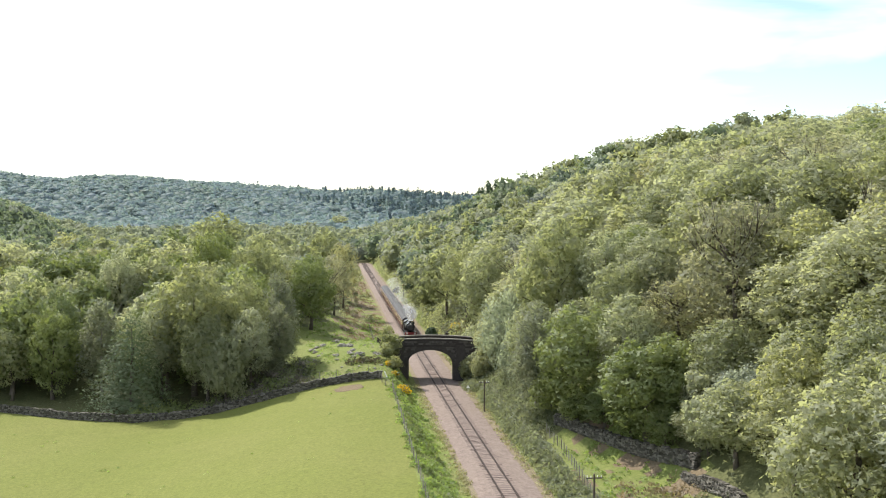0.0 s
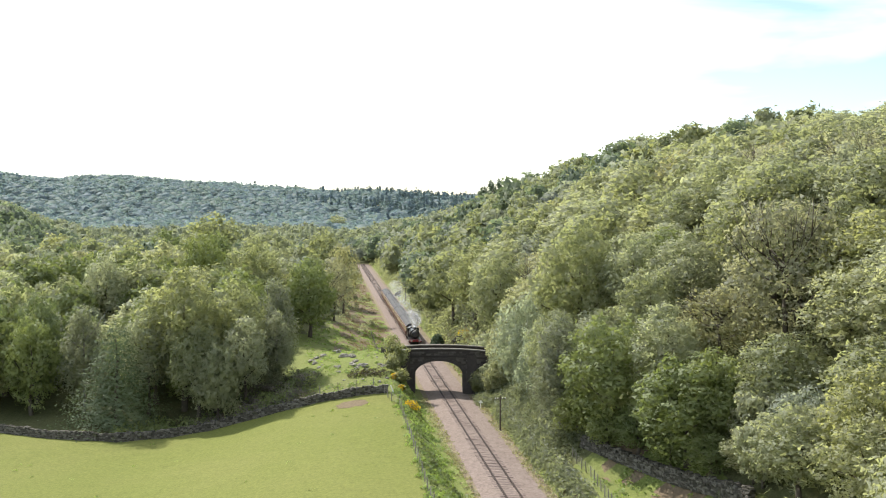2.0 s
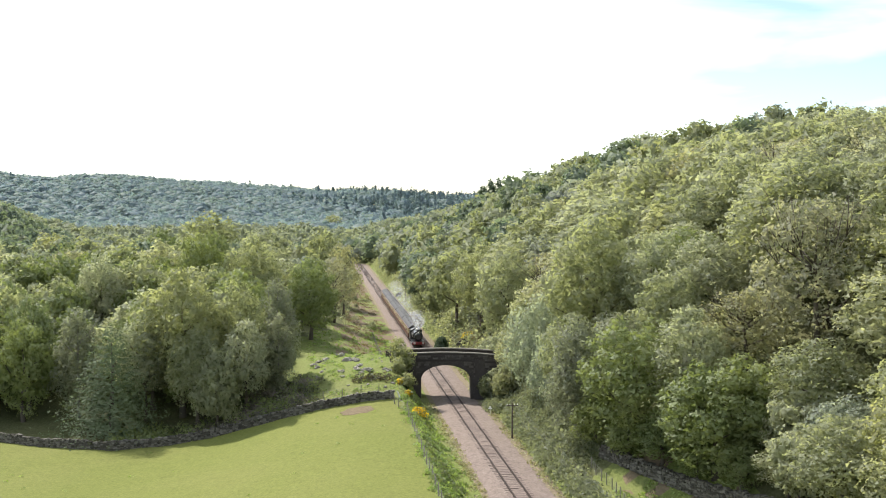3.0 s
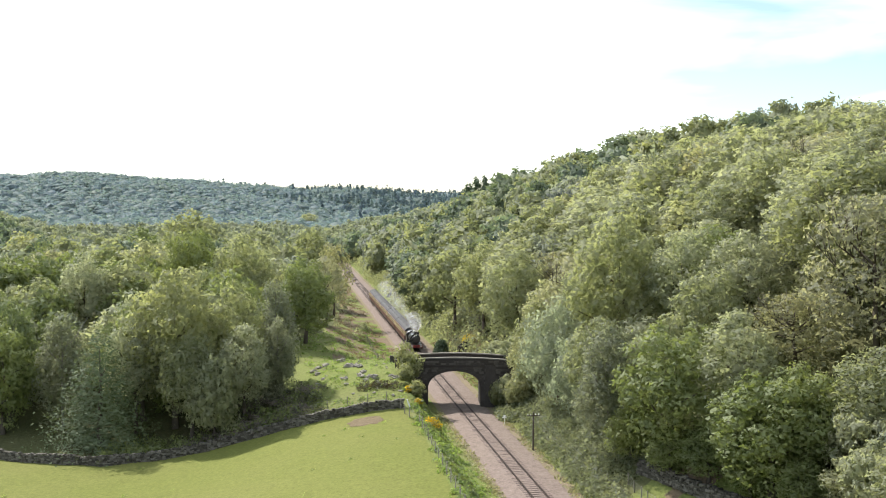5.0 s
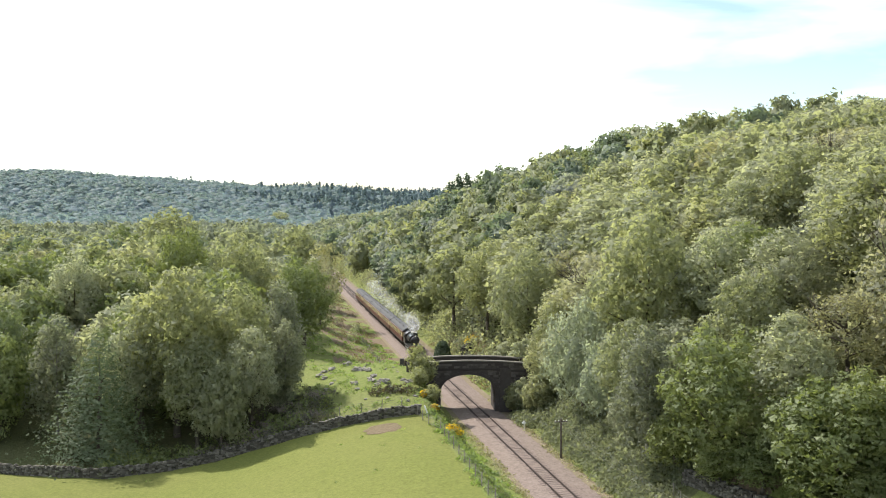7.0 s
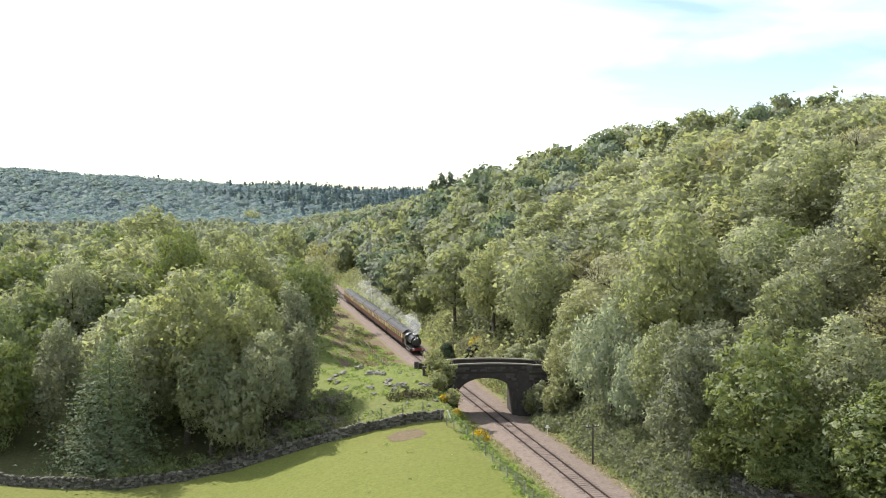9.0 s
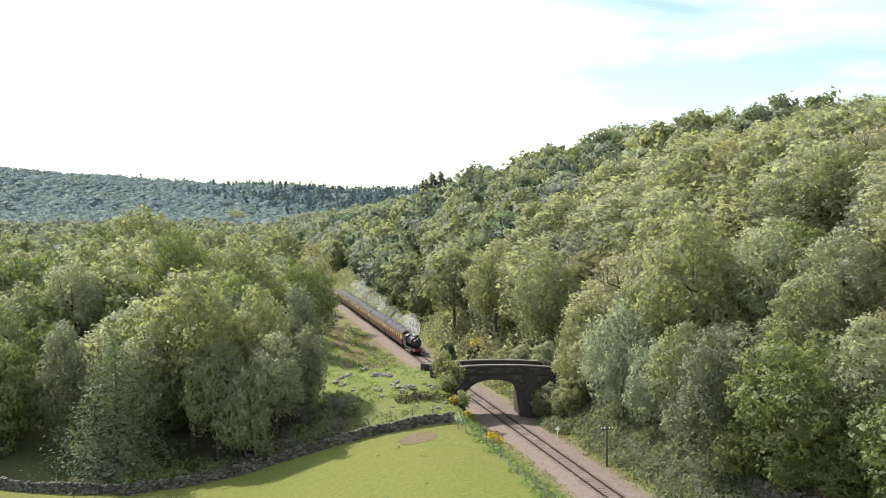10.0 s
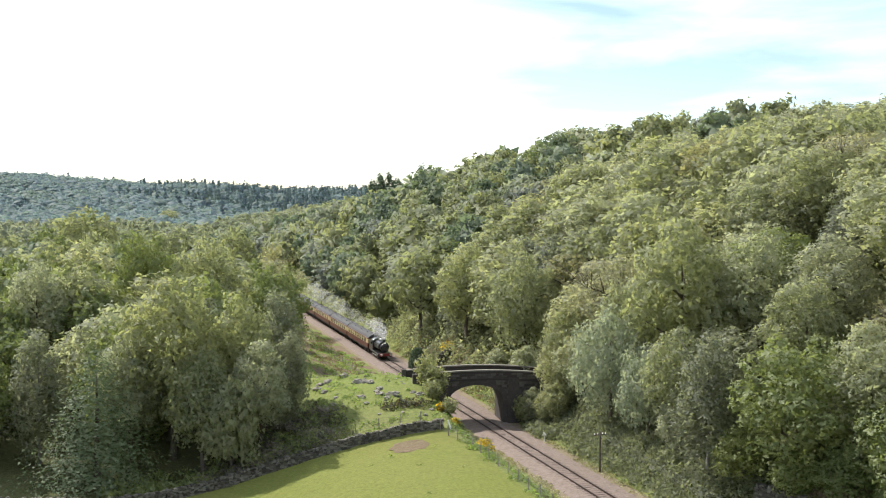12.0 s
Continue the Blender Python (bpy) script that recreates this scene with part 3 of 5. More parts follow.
for k in range(300):
    y = 88 + k * 0.65
    ob = part("sleeper", tie, None, track)
    ob.matrix_basis = Matrix.Translation(along(tie_rng.uniform(-0.03, 0.03), y, tie_rng.uniform(-0.015, 0.01))) @ pose(0, 0, 0, 0, 0, HEADING + tie_rng.uniform(-0.8, 0.8))
bm = bmesh.new()
for k in range(410):
    y = 88 + 300 * 0.65 + k * 0.65
    box(bm, (-1.3, -0.13, -0.24), (1.3, 0.13, -0.085), Matrix.Translation(along(0, y, 0)) @ pose(0, 0, 0, 0, 0, HEADING))
for k in range(226):
    box(bm, (-1.3, -0.13, -0.24), (1.3, 0.13, -0.085), Matrix.Translation(along(0, 88 - (k + 1) * 0.65, 0)) @ pose(0, 0, 0, 0, 0, HEADING))
tagged(part("far_sleepers", bm, SLEEPER, track), kind="stuff")

# ---- stone arch bridge over the line ----
BX, BY, BW = -2.6, 165.4, 4.8  # middle of the arch, near face, width of the road
bridge = thing("arch_bridge", "dark stone arch bridge with pale coping over the railway", "bridge", "", pose(BX, BY, 0))


def road_top(x):
    """Height of the parapet's top: a gentle hump."""
    return 6.86 - 0.0065 * (x + 0.2) ** 2


def arch_z(x):
    return 2.45 + 2.42 * math.sqrt(max(0.0, 1 - (x / 3.75) ** 2)) ** 0.9


xs_arch = [-3.75 * math.cos(math.pi * k / 24) for k in range(25)]
outline = [(-3.75, -0.6)] + [(x, arch_z(x)) for x in xs_arch] + [(3.75, -0.6), (14, -0.6)]
outline += [(x, road_top(min(x, 9)) - 1.15) for x in (14, 10, 7, 4, 1, -2, -5, -7.7)] + [(-7.7, -0.6)]
part("body", prism(outline, 0.0, BW), BRIDGE, bridge, "dark weathered masonry")
for name_y, y0 in (("near", -0.02), ("far", BW - 0.42)):
    xs = [-7.75 + k * 0.9 for k in range(24)] if name_y == "near" else [-8.6 + k * 0.9 for k in range(25)]
    top = [(x, road_top(min(x, 9)) - 0.16) for x in xs]
    low = [(x, road_top(min(x, 9)) - 1.16) for x in xs]
    part("parapet", prism(top + low[::-1], y0, y0 + 0.44), BRIDGE, bridge, "dark stone parapet")
    for a, b in zip(xs[:-1], xs[1:]):
        za, zb = road_top(min(a, 9)), road_top(min(b, 9))
        bm = prism([(a + 0.012, za - 0.16), (b - 0.012, zb - 0.16), (b - 0.012, zb), (a + 0.012, za)], y0 - 0.10, y0 + 0.54)
        part("coping_stone", bm, COPING, bridge)
    string = [(x, road_top(min(x, 9)) - 1.12) for x in xs] + [(x, road_top(min(x, 9)) - 1.36) for x in xs[::-1]]
    part("string_course", prism(string, y0 - 0.10 if name_y == "near" else y0 + 0.3, y0 + 0.2 if name_y == "near" else y0 + 0.56), BRIDGE, bridge)
block_rng = np.random.default_rng(8)
blocks = []
z = -0.3
while z < 6.65:
    tall = block_rng.uniform(0.24, 0.36)
    x = -7.6 + block_rng.uniform(0, 0.4)
    while x < 9.5:
        wide = block_rng.uniform(0.35, 0.85)
        mx, mz = x + wide / 2, z + tall / 2
        ring = (mx / 4.45) ** 2 + (max(mz - 2.45, 0) / 3.07) ** 2 < 1 and mz < 5.6
        string = abs(mz - road_top(mx) + 1.24) < 0.2
        if not ring and not string and mz < road_top(mx) - 0.34:
            blocks.append((mx, mz, wide - 0.03, tall - 0.03))
        x += wide
    z += tall
bm = bmesh.new()
for mx, mz, wide, tall in blocks:
    out = 0.02 + block_rng.uniform(0.0, 0.05)
    base = -0.02 if mz > road_top(mx) - 1.2 else 0.0
    box(bm, (mx - wide / 2, base - out, mz - tall / 2), (mx + wide / 2, base + 0.1, mz + tall / 2))
tagged(part("stonework", bm, BRIDGE, bridge, "rough coursed stone blocks"), kind="stuff")
n_ring = 27
for k in range(n_ring):
    a, b = math.pi * k / n_ring, math.pi * (k + 1) / n_ring
    pts = []
    for ang in (a + 0.006, b - 0.006):
        x = -3.75 * math.cos(ang)
        pts.append((x, arch_z(x), -(3.75 + 0.5) * math.cos(ang), 2.45 + (arch_z(x) - 2.45) * (2.87 / 2.42) if abs(math.sin(ang)) > 0.02 else 2.45))
    proud = 0.09 + 0.02 * (k % 2)
    part("voussoir", prism([(pts[0][0], pts[0][1]), (pts[1][0], pts[1][1]), (pts[1][2], pts[1][3]), (pts[0][2], pts[0][3])], -proud, 0.25), BRIDGE, bridge)
for x0, x1 in ((-5.6, -4.45), (4.45, 5.9)):
    bm = prism([(x0 - 0.15, -0.6), (x1 + 0.15, -0.6), (x1, road_top(x1) - 1.0), (x0, road_top(x0) - 1.0)], -0.24, 0.1)
    for vert in bm.verts:
        if vert.co.z > 2:
            vert.co.y += 0.12 if vert.co.y < 0 else 0
    part("pilaster", bm, BRIDGE, bridge, "battered stone pilaster")
for x0 in (-8.15, -8.95):
    y0 = -0.1 if x0 > -8.5 else BW - 0.5
    bm = boxed((x0 - 0.3, y0, 1.5), (x0 + 0.3, y0 + 0.6, road_top(x0) + 0.12), 0.04)
    part("end_pillar", bm, BRIDGE, bridge, "squared pillar where the parapet ends")
road_slab = [(x, road_top(min(x, 9)) - 1.10) for x in (-7.6, -4, 0, 4, 8, 13)]
part("roadway", prism(road_slab + [(x, z - 0.04) for x, z in road_slab[::-1]], 0.45, BW - 0.45), CINDER, bridge, "stony track across the bridge")
wing_l = prism([(-3.6, -0.6), (0, -0.6), (0, 5.2), (-3.6, 3.8)], 0.0, 0.5)
wing = part("wing_wall", wing_l, BRIDGE, bridge)
wing.matrix_basis = pose(-7.6, -0.05, 0, 0, 0, 22)

# ---- trees ----
TREES = [  # kind, x, y, height, radius
    ("willow", 9.6, 148.0, 13.0, 4.8), ("birch", 11.5, 126.8, 14.8, 3.9), ("oak", 16.1, 143.0, 19.4, 7.3), ("ash", 22.5, 138.0, 14.2, 5.4),
    ("ash", 28.0, 132.0, 11.5, 5.5), ("willow", 11.0, 140.0, 9.5, 3.8), ("sycamore", 16.4, 119.4, 12.5, 6.2), ("sycamore", 22.0, 109.0, 10.5, 6.0), ("sycamore", 15.6, 118.0, 4.6, 2.6), ("sycamore", 18.2, 114.6, 5.0, 3.0), ("sycamore", 20.6, 110.2, 4.6, 2.8), ("sycamore", 23.4, 105.6, 4.6, 2.8), ("ash", 25.9, 101.0, 5.0, 3.0), ("sycamore", 13.0, 123.0, 5.5, 3.0),
    ("ash", 21.4, 116.0, 12.0, 4.8), ("ash", 11.7, 166.0, 11.6, 5.0), ("oak", 8.1, 180.0, 16.1, 6.0), ("oak", 13.5, 152.0, 13.1, 4.6),
    ("oak", 0.5, 228.0, 17.0, 7.0), ("oak", 5.0, 205.0, 16.7, 6.5), ("oak", 34.6, 94.0, 8.5, 6.0), ("willow", 30.0, 99.0, 6.0, 3.7), ("oak", 38.0, 86.0, 10.5, 5.9),
    ("budding_oak", 32.7, 113.0, 17.5, 7.0), ("budding_oak", 27.8, 119.0, 8.5, 5.2), ("oak", 30.0, 105.0, 9.0, 5.0), ("ash", 57.5, 140.0, 11.0, 6.4), ("ash", 29.0, 150.0, 11.0, 6.1),
    ("oak", 22.3, 128.0, 11.0, 4.8), ("hawthorn", 6.6, 172.5, 6.0, 3.4), ("ash", 9.5, 158.0, 9.0, 4.0), ("ash", 7.2, 161.2, 8.5, 3.0), ("hawthorn", 6.6, 158.6, 5.0, 2.4), ("oak", 9.6, 163.5, 10.5, 4.0), ("hawthorn", 11.5, 133.0, 6.5, 3.0), ("oak", 12.0, 134.5, 12.0, 4.4),
    ("oak", 27.2, 93.5, 8.0, 4.6), ("oak", 31.0, 88.5, 9.5, 5.0), ("ash", 29.0, 83.5, 9.0, 4.2), ("oak", 35.5, 82.0, 10.0, 5.2), ("oak", 34.0, 76.5, 9.5, 4.8),
    ("hawthorn", 26.2, 99.5, 6.5, 3.2), ("oak", 41.0, 79.0, 11.0, 5.4), ("hawthorn", 27.5, 103.0, 7.0, 3.6), ("sycamore", 24.4, 108.5, 9.5, 4.6), ("sycamore", 21.0, 112.5, 9.0, 4.4), ("oak", 43.0, 88.0, 12.0, 5.5),
    ("ash", -30.8, 155.0, 13.0, 4.4), ("oak", -37.2, 154.0, 13.5, 4.8), ("birch", -27.0, 160.5, 12.5, 3.0),
    ("fir", -48.4, 152.0, 15.5, 7.0), ("oak", -40.9, 160.0, 21.1, 7.6), ("hawthorn", -34.1, 152.0, 10.4, 4.2), ("birch", -56.3, 161.0, 17.1, 4.4), ("birch", -28.2, 167.0, 17.0, 3.8),
    ("sycamore", -27.8, 203.0, 14.5, 5.9), ("sycamore", -49.3, 207.0, 19.2, 5.9), ("ash", -62.0, 188.0, 18.5, 5.6), ("oak", -39.2, 205.0, 18.6, 6.4),
    ("budding_oak", -27.2, 240.0, 14.5, 5.0), ("oak", -33.0, 162.0, 16.9, 5.4), ("sycamore", -65.1, 165.0, 16.8, 5.4), ("ash", -45.7, 158.0, 15.8, 4.8), ("sycamore", -63.5, 159.0, 14.3, 5.0),
    ("fir", 16.5, 446.0, 20.0, 6.0), ("fir", 20.5, 450.0, 22.0, 6.5), ("fir", 24.0, 448.0, 21.5, 6.0), ("fir", 28.5, 455.0, 18.0, 6.0), ("fir", 36.5, 440.0, 21.0, 6.5), ("fir", 40.0, 443.0, 20.0, 6.0), ("fir", 44.5, 446.0, 19.0, 6.0),
    ("sycamore", 43.6, 297.0, 13.0, 7.0), ("ash", -139.0, 1300.0, 22.0, 14.0), ("sycamore", 53.0, 241.0, 11.5, 5.5),
    ("oak", -86.3, 373.0, 25.5, 13.0), ("sycamore", -57.3, 250.0, 17.2, 6.2), ("sycamore", -83.3, 300.0, 17.6, 8.0), ("oak", -51.2, 290.0, 17.3, 8.5), ("oak", -37.2, 300.0, 19.5, 8.0), ("budding_oak", -27.2, 262.0, 17.4, 5.5), ("sycamore", -85.9, 235.0, 15.4, 6.0), ("oak", -93.9, 290.0, 15.6, 8.5), ("oak", -39.7, 235.0, 15.9, 6.0), ("ash", -72.6, 225.0, 15.1, 6.8), ("sycamore", -31.2, 225.0, 14.1, 5.2), ("oak", -126.4, 330.0, 17.2, 8.0), ("oak", -69.4, 285.0, 15.4, 7.0),
]
for kind, x, y, h, r in TREES:
    tree(kind, x, y, h, r, y > 212)
stood = [(x, y, r) for _, x, y, _, r in TREES]


def is_wood(x, y):
    d = (x - float(track_x(y))) * 0.9935
    if y > 548:
        return True
    if d < 0:
        return y > float(wall_y(x)) + 5.0 and -d > float(open_edge(y)) + 5.0 and not (y < 170 and x > -27)
    edge = 8.0 if y > 230 else 10.0 if y > 128 else 19.0
    return d > edge and not (158 < y < 171 and d < 13)


wood_rng = np.random.default_rng(5)
MIX_RIGHT = ["oak"] * 10 + ["ash"] * 7 + ["budding_oak"] * 4 + ["sycamore"] + ["birch"]
MIX_LEFT = ["oak"] * 6 + ["ash"] * 5 + ["sycamore"] * 8 + ["birch"] * 2 + ["budding_oak"]


def scatter(x0, x1, y0, y1, gap, most):
    """Places for woodland trees: a jittered grid that keeps clear of those already standing."""
    out = []
    for gy0 in np.arange(y0, y1, gap):
        for gx0 in np.arange(x0, x1, gap):
            x, y = gx0 + wood_rng.uniform(-0.42, 0.42) * gap, gy0 + wood_rng.uniform(-0.42, 0.42) * gap
            if is_wood(x, y) and all((x - a) ** 2 + (y - b) ** 2 > (0.55 * r + 2.6) ** 2 for a, b, r in stood):
                out.append((x, y))
    return out[:most]


for x, y in scatter(-125, 120, 64, 232, 6.4, 1200):
    d = x - float(track_x(y))
    if abs(x) > 0.62 * y + 12 or d > 112:
        continue
    kind = (MIX_RIGHT if d > 0 else MIX_LEFT)[int(wood_rng.integers(23 if d > 0 else 22))]
    if kind in ("budding_oak", "birch") and d > 56:
        kind = "ash"
    h = wood_rng.uniform(10.5, 15.0) if d > 0 else wood_rng.uniform(11, 16.5)
    if d > 0 and d < 16 and y < 170:
        h *= 0.8
    if d > 56 and y > 120:
        h *= 0.87 if y > 190 else 0.76
    r = h * wood_rng.uniform(0.38, 0.50) * (1.18 if d > 0 else 1.0) * (0.65 if kind == "birch" else 1.0)
    tree(kind, x, y, h, r, math.hypot(x, y - 30) > 135)

# woods farther up the valley: crowns too many to count
FAR_BITS = {}
for name_lod, leaves, size in (("a", 700, 0.86), ("b", 160, 1.45)):
    FAR_BITS[name_lod] = [dome_crown(300 + k, leaves, size) for k in range(6)]


def forest(name, places, bits, material, label, heights=(10.0, 14.0), broad=1.0):
    """Many crowns joined in one mesh, each with a tone of its own."""
    vs, fs, ts, ns, count = [], [], [], [], 0
    for x, y in places:
        v, f, nor = bits[int(wood_rng.integers(len(bits)))]
        a, s = wood_rng.uniform(0, 6.283), wood_rng.uniform(*heights) / 12.5
        w = s * wood_rng.uniform(0.85, 1.2) * broad
        c, n = math.cos(a) * w, math.sin(a) * w
        vs.append(np.stack([v[:, 0] * c - v[:, 1] * n + x, v[:, 0] * n + v[:, 1] * c + y, v[:, 2] * s + float(land(x, y)) - 0.5], 1))
        fs.append(f + count)
        ns.append(np.stack([nor[:, 0] * c / w - nor[:, 1] * n / w, nor[:, 0] * n / w + nor[:, 1] * c / w, nor[:, 2]], 1))
        ts.append(np.full(len(v), wood_rng.random()))
        count += len(v)
    ob = new(name, mesh_from(name, np.concatenate(vs), np.concatenate(fs), material, np.concatenate(ts), normals=np.concatenate(ns)))
    return tagged(ob, label, "trees", kind="stuff")


far_oak, far_dark, far_ash, far_bud = [], [], [], []
for x, y in scatter(-520, 330, 232, 700, 8.6, 9000):
    d = x - float(track_x(y))
    if x < -0.66 * y - 10 or x > 0.62 * y + 10 or (d > 0 and d > 175) or (d < 0 and y > 470 and x > -220 and wood_rng.random() < 0.6):
        continue
    pick = wood_rng.random()
    if x < -0.36 * y and y > 330:
        pick = 0.7 if pick < 0.6 else pick
    (far_oak if pick < 0.44 else far_ash if pick < 0.66 else far_dark if pick < 0.86 else far_bud).append((x, y))
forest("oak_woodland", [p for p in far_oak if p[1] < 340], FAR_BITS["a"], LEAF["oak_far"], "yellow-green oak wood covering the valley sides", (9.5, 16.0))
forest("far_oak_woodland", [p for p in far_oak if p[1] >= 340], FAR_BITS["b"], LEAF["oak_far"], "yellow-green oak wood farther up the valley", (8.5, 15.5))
forest("ash_woodland", [p for p in far_ash if p[1] < 330], FAR_BITS["a"], LEAF["ash_hazed"], "pale ash trees among the oaks", (9.5, 16.0))
forest("far_ash_woodland", [p for p in far_ash if p[1] >= 330], FAR_BITS["b"], LEAF["ash_hazed"], "pale ash trees among the oaks, farther off", (9.5, 16.0))
forest("sycamore_woodland", [p for p in far_dark if p[1] < 330], FAR_BITS["a"], LEAF["dark_hazed"], "dark sycamores among the oaks", (9.5, 16.0))
forest("far_sycamore_woodland", [p for p in far_dark if p[1] >= 330], FAR_BITS["b"], LEAF["dark_hazed"], "dark sycamores among the oaks, farther off", (9.5, 16.0))
forest("budding_woodland", [p for p in far_bud if p[1] < 330], FAR_BITS["a"], LEAF["brown_hazed"], "brownish budding trees among the oaks")
forest("far_budding_woodland", [p for p in far_bud if p[1] >= 330], FAR_BITS["b"], LEAF["brown_hazed"], "brownish budding trees among the oaks, farther off")
hill_wood, hill_pine, mid_wood = [], [], []
for r in np.arange(712, 2520, 24.0):
    for a in np.arange(-38, 14, math.degrees((9.0 + 0.006 * r) / r)):
        aa, rr = math.radians(a + wood_rng.uniform(-0.2, 0.2)), r + wood_rng.uniform(-10, 10)
        x, y = rr * math.sin(aa), rr * math.cos(aa)
        if x > float(track_x(y)) + (240 if rr < 1100 else 900):
            continue
        pine = wood_rng.random() < 0.62 * float(step(a + 2.5 * math.sin(rr * 0.011), -9.5, -1.0) * step(rr, 1250, 1700))
        (hill_pine if pine else mid_wood if rr < 1000 else hill_wood).append((x, y))


def far_crown(seed, segs=7, rings=3):
    """A lumpy far-off crown, seen only as a soft dome."""
    rng = np.random.default_rng(seed)
    up = np.repeat(np.linspace(0.0, 1.0, rings + 1)[:-1], segs)
    turn = np.tile(np.arange(segs) * 2 * np.pi / segs, rings) + up * 1.4
    r = 5.6 * np.sqrt(1 - up**2.6) * rng.uniform(0.72, 1.2, segs * rings)
    v = np.stack([r * np.cos(turn), r * np.sin(turn), 1.0 + 9.6 * up + rng.normal(0, 0.7, segs * rings)], 1)
    v = np.concatenate([v, [(rng.normal(0, 0.8), rng.normal(0, 0.8), 9.9)]])
    f = []
    for k in range(rings):
        for j in range(segs):
            a, b = k * segs + j, k * segs + (j + 1) % segs
            if k == rings - 1:
                f.append((a, b, segs * rings))
            else:
                f += [(a, b, b + segs), (a, b + segs, a + segs)]
    leafy, tri, nor = crown(seed, 24, 1.9, lean=0.3, heart=0, lobes=10, radius=6.0, low=2.0, top=11.0)
    return np.concatenate([v, leafy]), np.concatenate([np.array(f), tri + len(v)]), np.concatenate([unit(v - np.array([0, 0, 2.0])), nor])


hill_bits = [far_crown(340 + k) for k in range(6)]
hill_pine_bits = [fir_crown(350 + k, 44, 2.8, radius=3.0, low=2.0, top=15.0) for k in range(3)]
# Far woods whose leaf colours already hold the haze.
forest("hill_forest", hill_wood, hill_bits, LEAF["far"], "woods on the far hills, haze blue painted into the leaves", (13.0, 20.0), 1.5)
forest("valley_head_woods", mid_wood, FAR_BITS["b"], LEAF["ash_hazed"], "woods at the head of the valley, leaf colour dulled as haze", (11.0, 17.0))
forest("hill_conifers", hill_pine, hill_pine_bits, LEAF["pine_hazed"], "dark conifer plantation on the far hills, needle colour blued as haze", (15.0, 22.0))


# ---- the train: a black saddle tank engine with crimson and cream coaches ----
def wheel(parent, x, y, r, rim, label=""):
    """A wheel across the track at x with its tyre, web and spokes."""
    bm = bmesh.new()
    rod(bm, (x - 0.07, y, r), (x + 0.07, y, r), r, r, 20)
    bmesh.ops.delete(bm, geom=[q for q in bm.faces if len(q.verts) > 4], context="FACES")
    rod(bm, (x - 0.05, y, r), (x + 0.05, y, r), r * 0.22, r * 0.22, 10)
    for k in range(8):
        a = k * math.pi / 4
        rod(bm, (x, y + 0.2 * r * math.cos(a), r + 0.2 * r * math.sin(a)), (x, y + 0.96 * r * math.cos(a), r + 0.96 * r * math.sin(a)), 0.05, 0.04, 5)
    return part("wheel", bm, rim, parent, label)


TRAIN_Y = 219.0
engine = thing("steam_engine", "black saddle tank steam engine with red buffer beam", "locomotive", "", Matrix.Translation(along(0, TRAIN_Y, 0.0)) @ pose(0, 0, 0, 0, 0, HEADING))
part("frame", boxed((-1.05, 0.1, 0.75), (1.05, 8.2, 1.12), 0.03), BLACK, engine)
part("running_plate", boxed((-1.28, 0.05, 1.12), (1.28, 8.3, 1.20), 0.02), BLACK, engine)
beam = part("buffer_beam", boxed((-1.25, -0.08, 0.72), (1.25, 0.06, 1.24), 0.02), RED, engine, "bright red buffer beam")
for x in (-0.87, 0.87):
    bm = rodded((x, -0.08, 1.05), (x, -0.42, 1.05), 0.12, 0.10)
    rod(bm, (x, -0.42, 1.05), (x, -0.50, 1.05), 0.23, 0.22, 16)
    part("buffer", bm, STEEL, beam, "steel buffer")
hook = rodded((0, -0.08, 1.0), (0, -0.3, 0.98), 0.06)
rod(hook, (0, -0.3, 0.98), (0, -0.32, 0.55), 0.035)
part("coupling_hook", hook, GREYIRON, beam)
smoke = part("smokebox", rodded((0, 0.45, 2.18), (0, 1.7, 2.18), 0.74, 0.74, 28), BLACK, engine, "", True)
bm = rodded((0, 0.45, 2.18), (0, 0.33, 2.18), 0.64, 0.50, 28)
rod(bm, (0, 0.33, 2.18), (0, 0.26, 2.18), 0.09)
rod(bm, (-0.25, 0.29, 2.05), (0.25, 0.29, 2.05), 0.03)
part("smokebox_door", bm, BLACK, smoke)
ring = [(0.98 * math.cos(a) * (1.06 if math.sin(a) < 0.2 else 1), 2.30 + 0.92 * math.sin(a)) for a in [math.radians(-28 + 236 * k / 22) for k in range(23)]]
tank = part("saddle_tank", prism(ring, 1.55, 5.2), BLACK, engine, "glossy black saddle tank", False, 0.05)
filler = rodded((0, 2.4, 3.2), (0, 2.4, 3.34), 0.24, 0.22, 16)
part("filler_lid", filler, BLACK, tank)
for x in (-0.985, 0.985):
    part("number_plate", boxed((min(x, x * 1.03), 3.0, 2.18), (max(x, x * 1.03), 3.7, 2.40), 0.01), RED, tank, "small red plate with plain bars")
    hand = rodded((x * 1.04, 1.7, 2.68), (x * 1.04, 5.0, 2.68), 0.02)
    part("handrail", hand, STEEL, tank)
bm = rodded((0, 1.05, 2.85), (0, 1.05, 3.05), 0.34, 0.22, 18)
rod(bm, (0, 1.05, 3.05), (0, 1.05, 3.62), 0.21, 0.25, 18)
rod(bm, (0, 1.05, 3.62), (0, 1.05, 3.72), 0.31, 0.29, 18)
part("chimney", bm, BLACK, engine, "tall black chimney with a rounded cap", True)
bm = rodded((0, 3.5, 3.1), (0, 3.5, 3.5), 0.36, 0.33, 18)
bmesh.ops.create_uvsphere(bm, u_segments=18, v_segments=8, radius=0.33, matrix=Matrix.Translation((0, 3.5, 3.5)) @ Matrix.Diagonal((1, 1, 0.6, 1)))
part("dome", bm, STEEL, engine, "polished metal steam dome", True)
bm = bmesh.new()
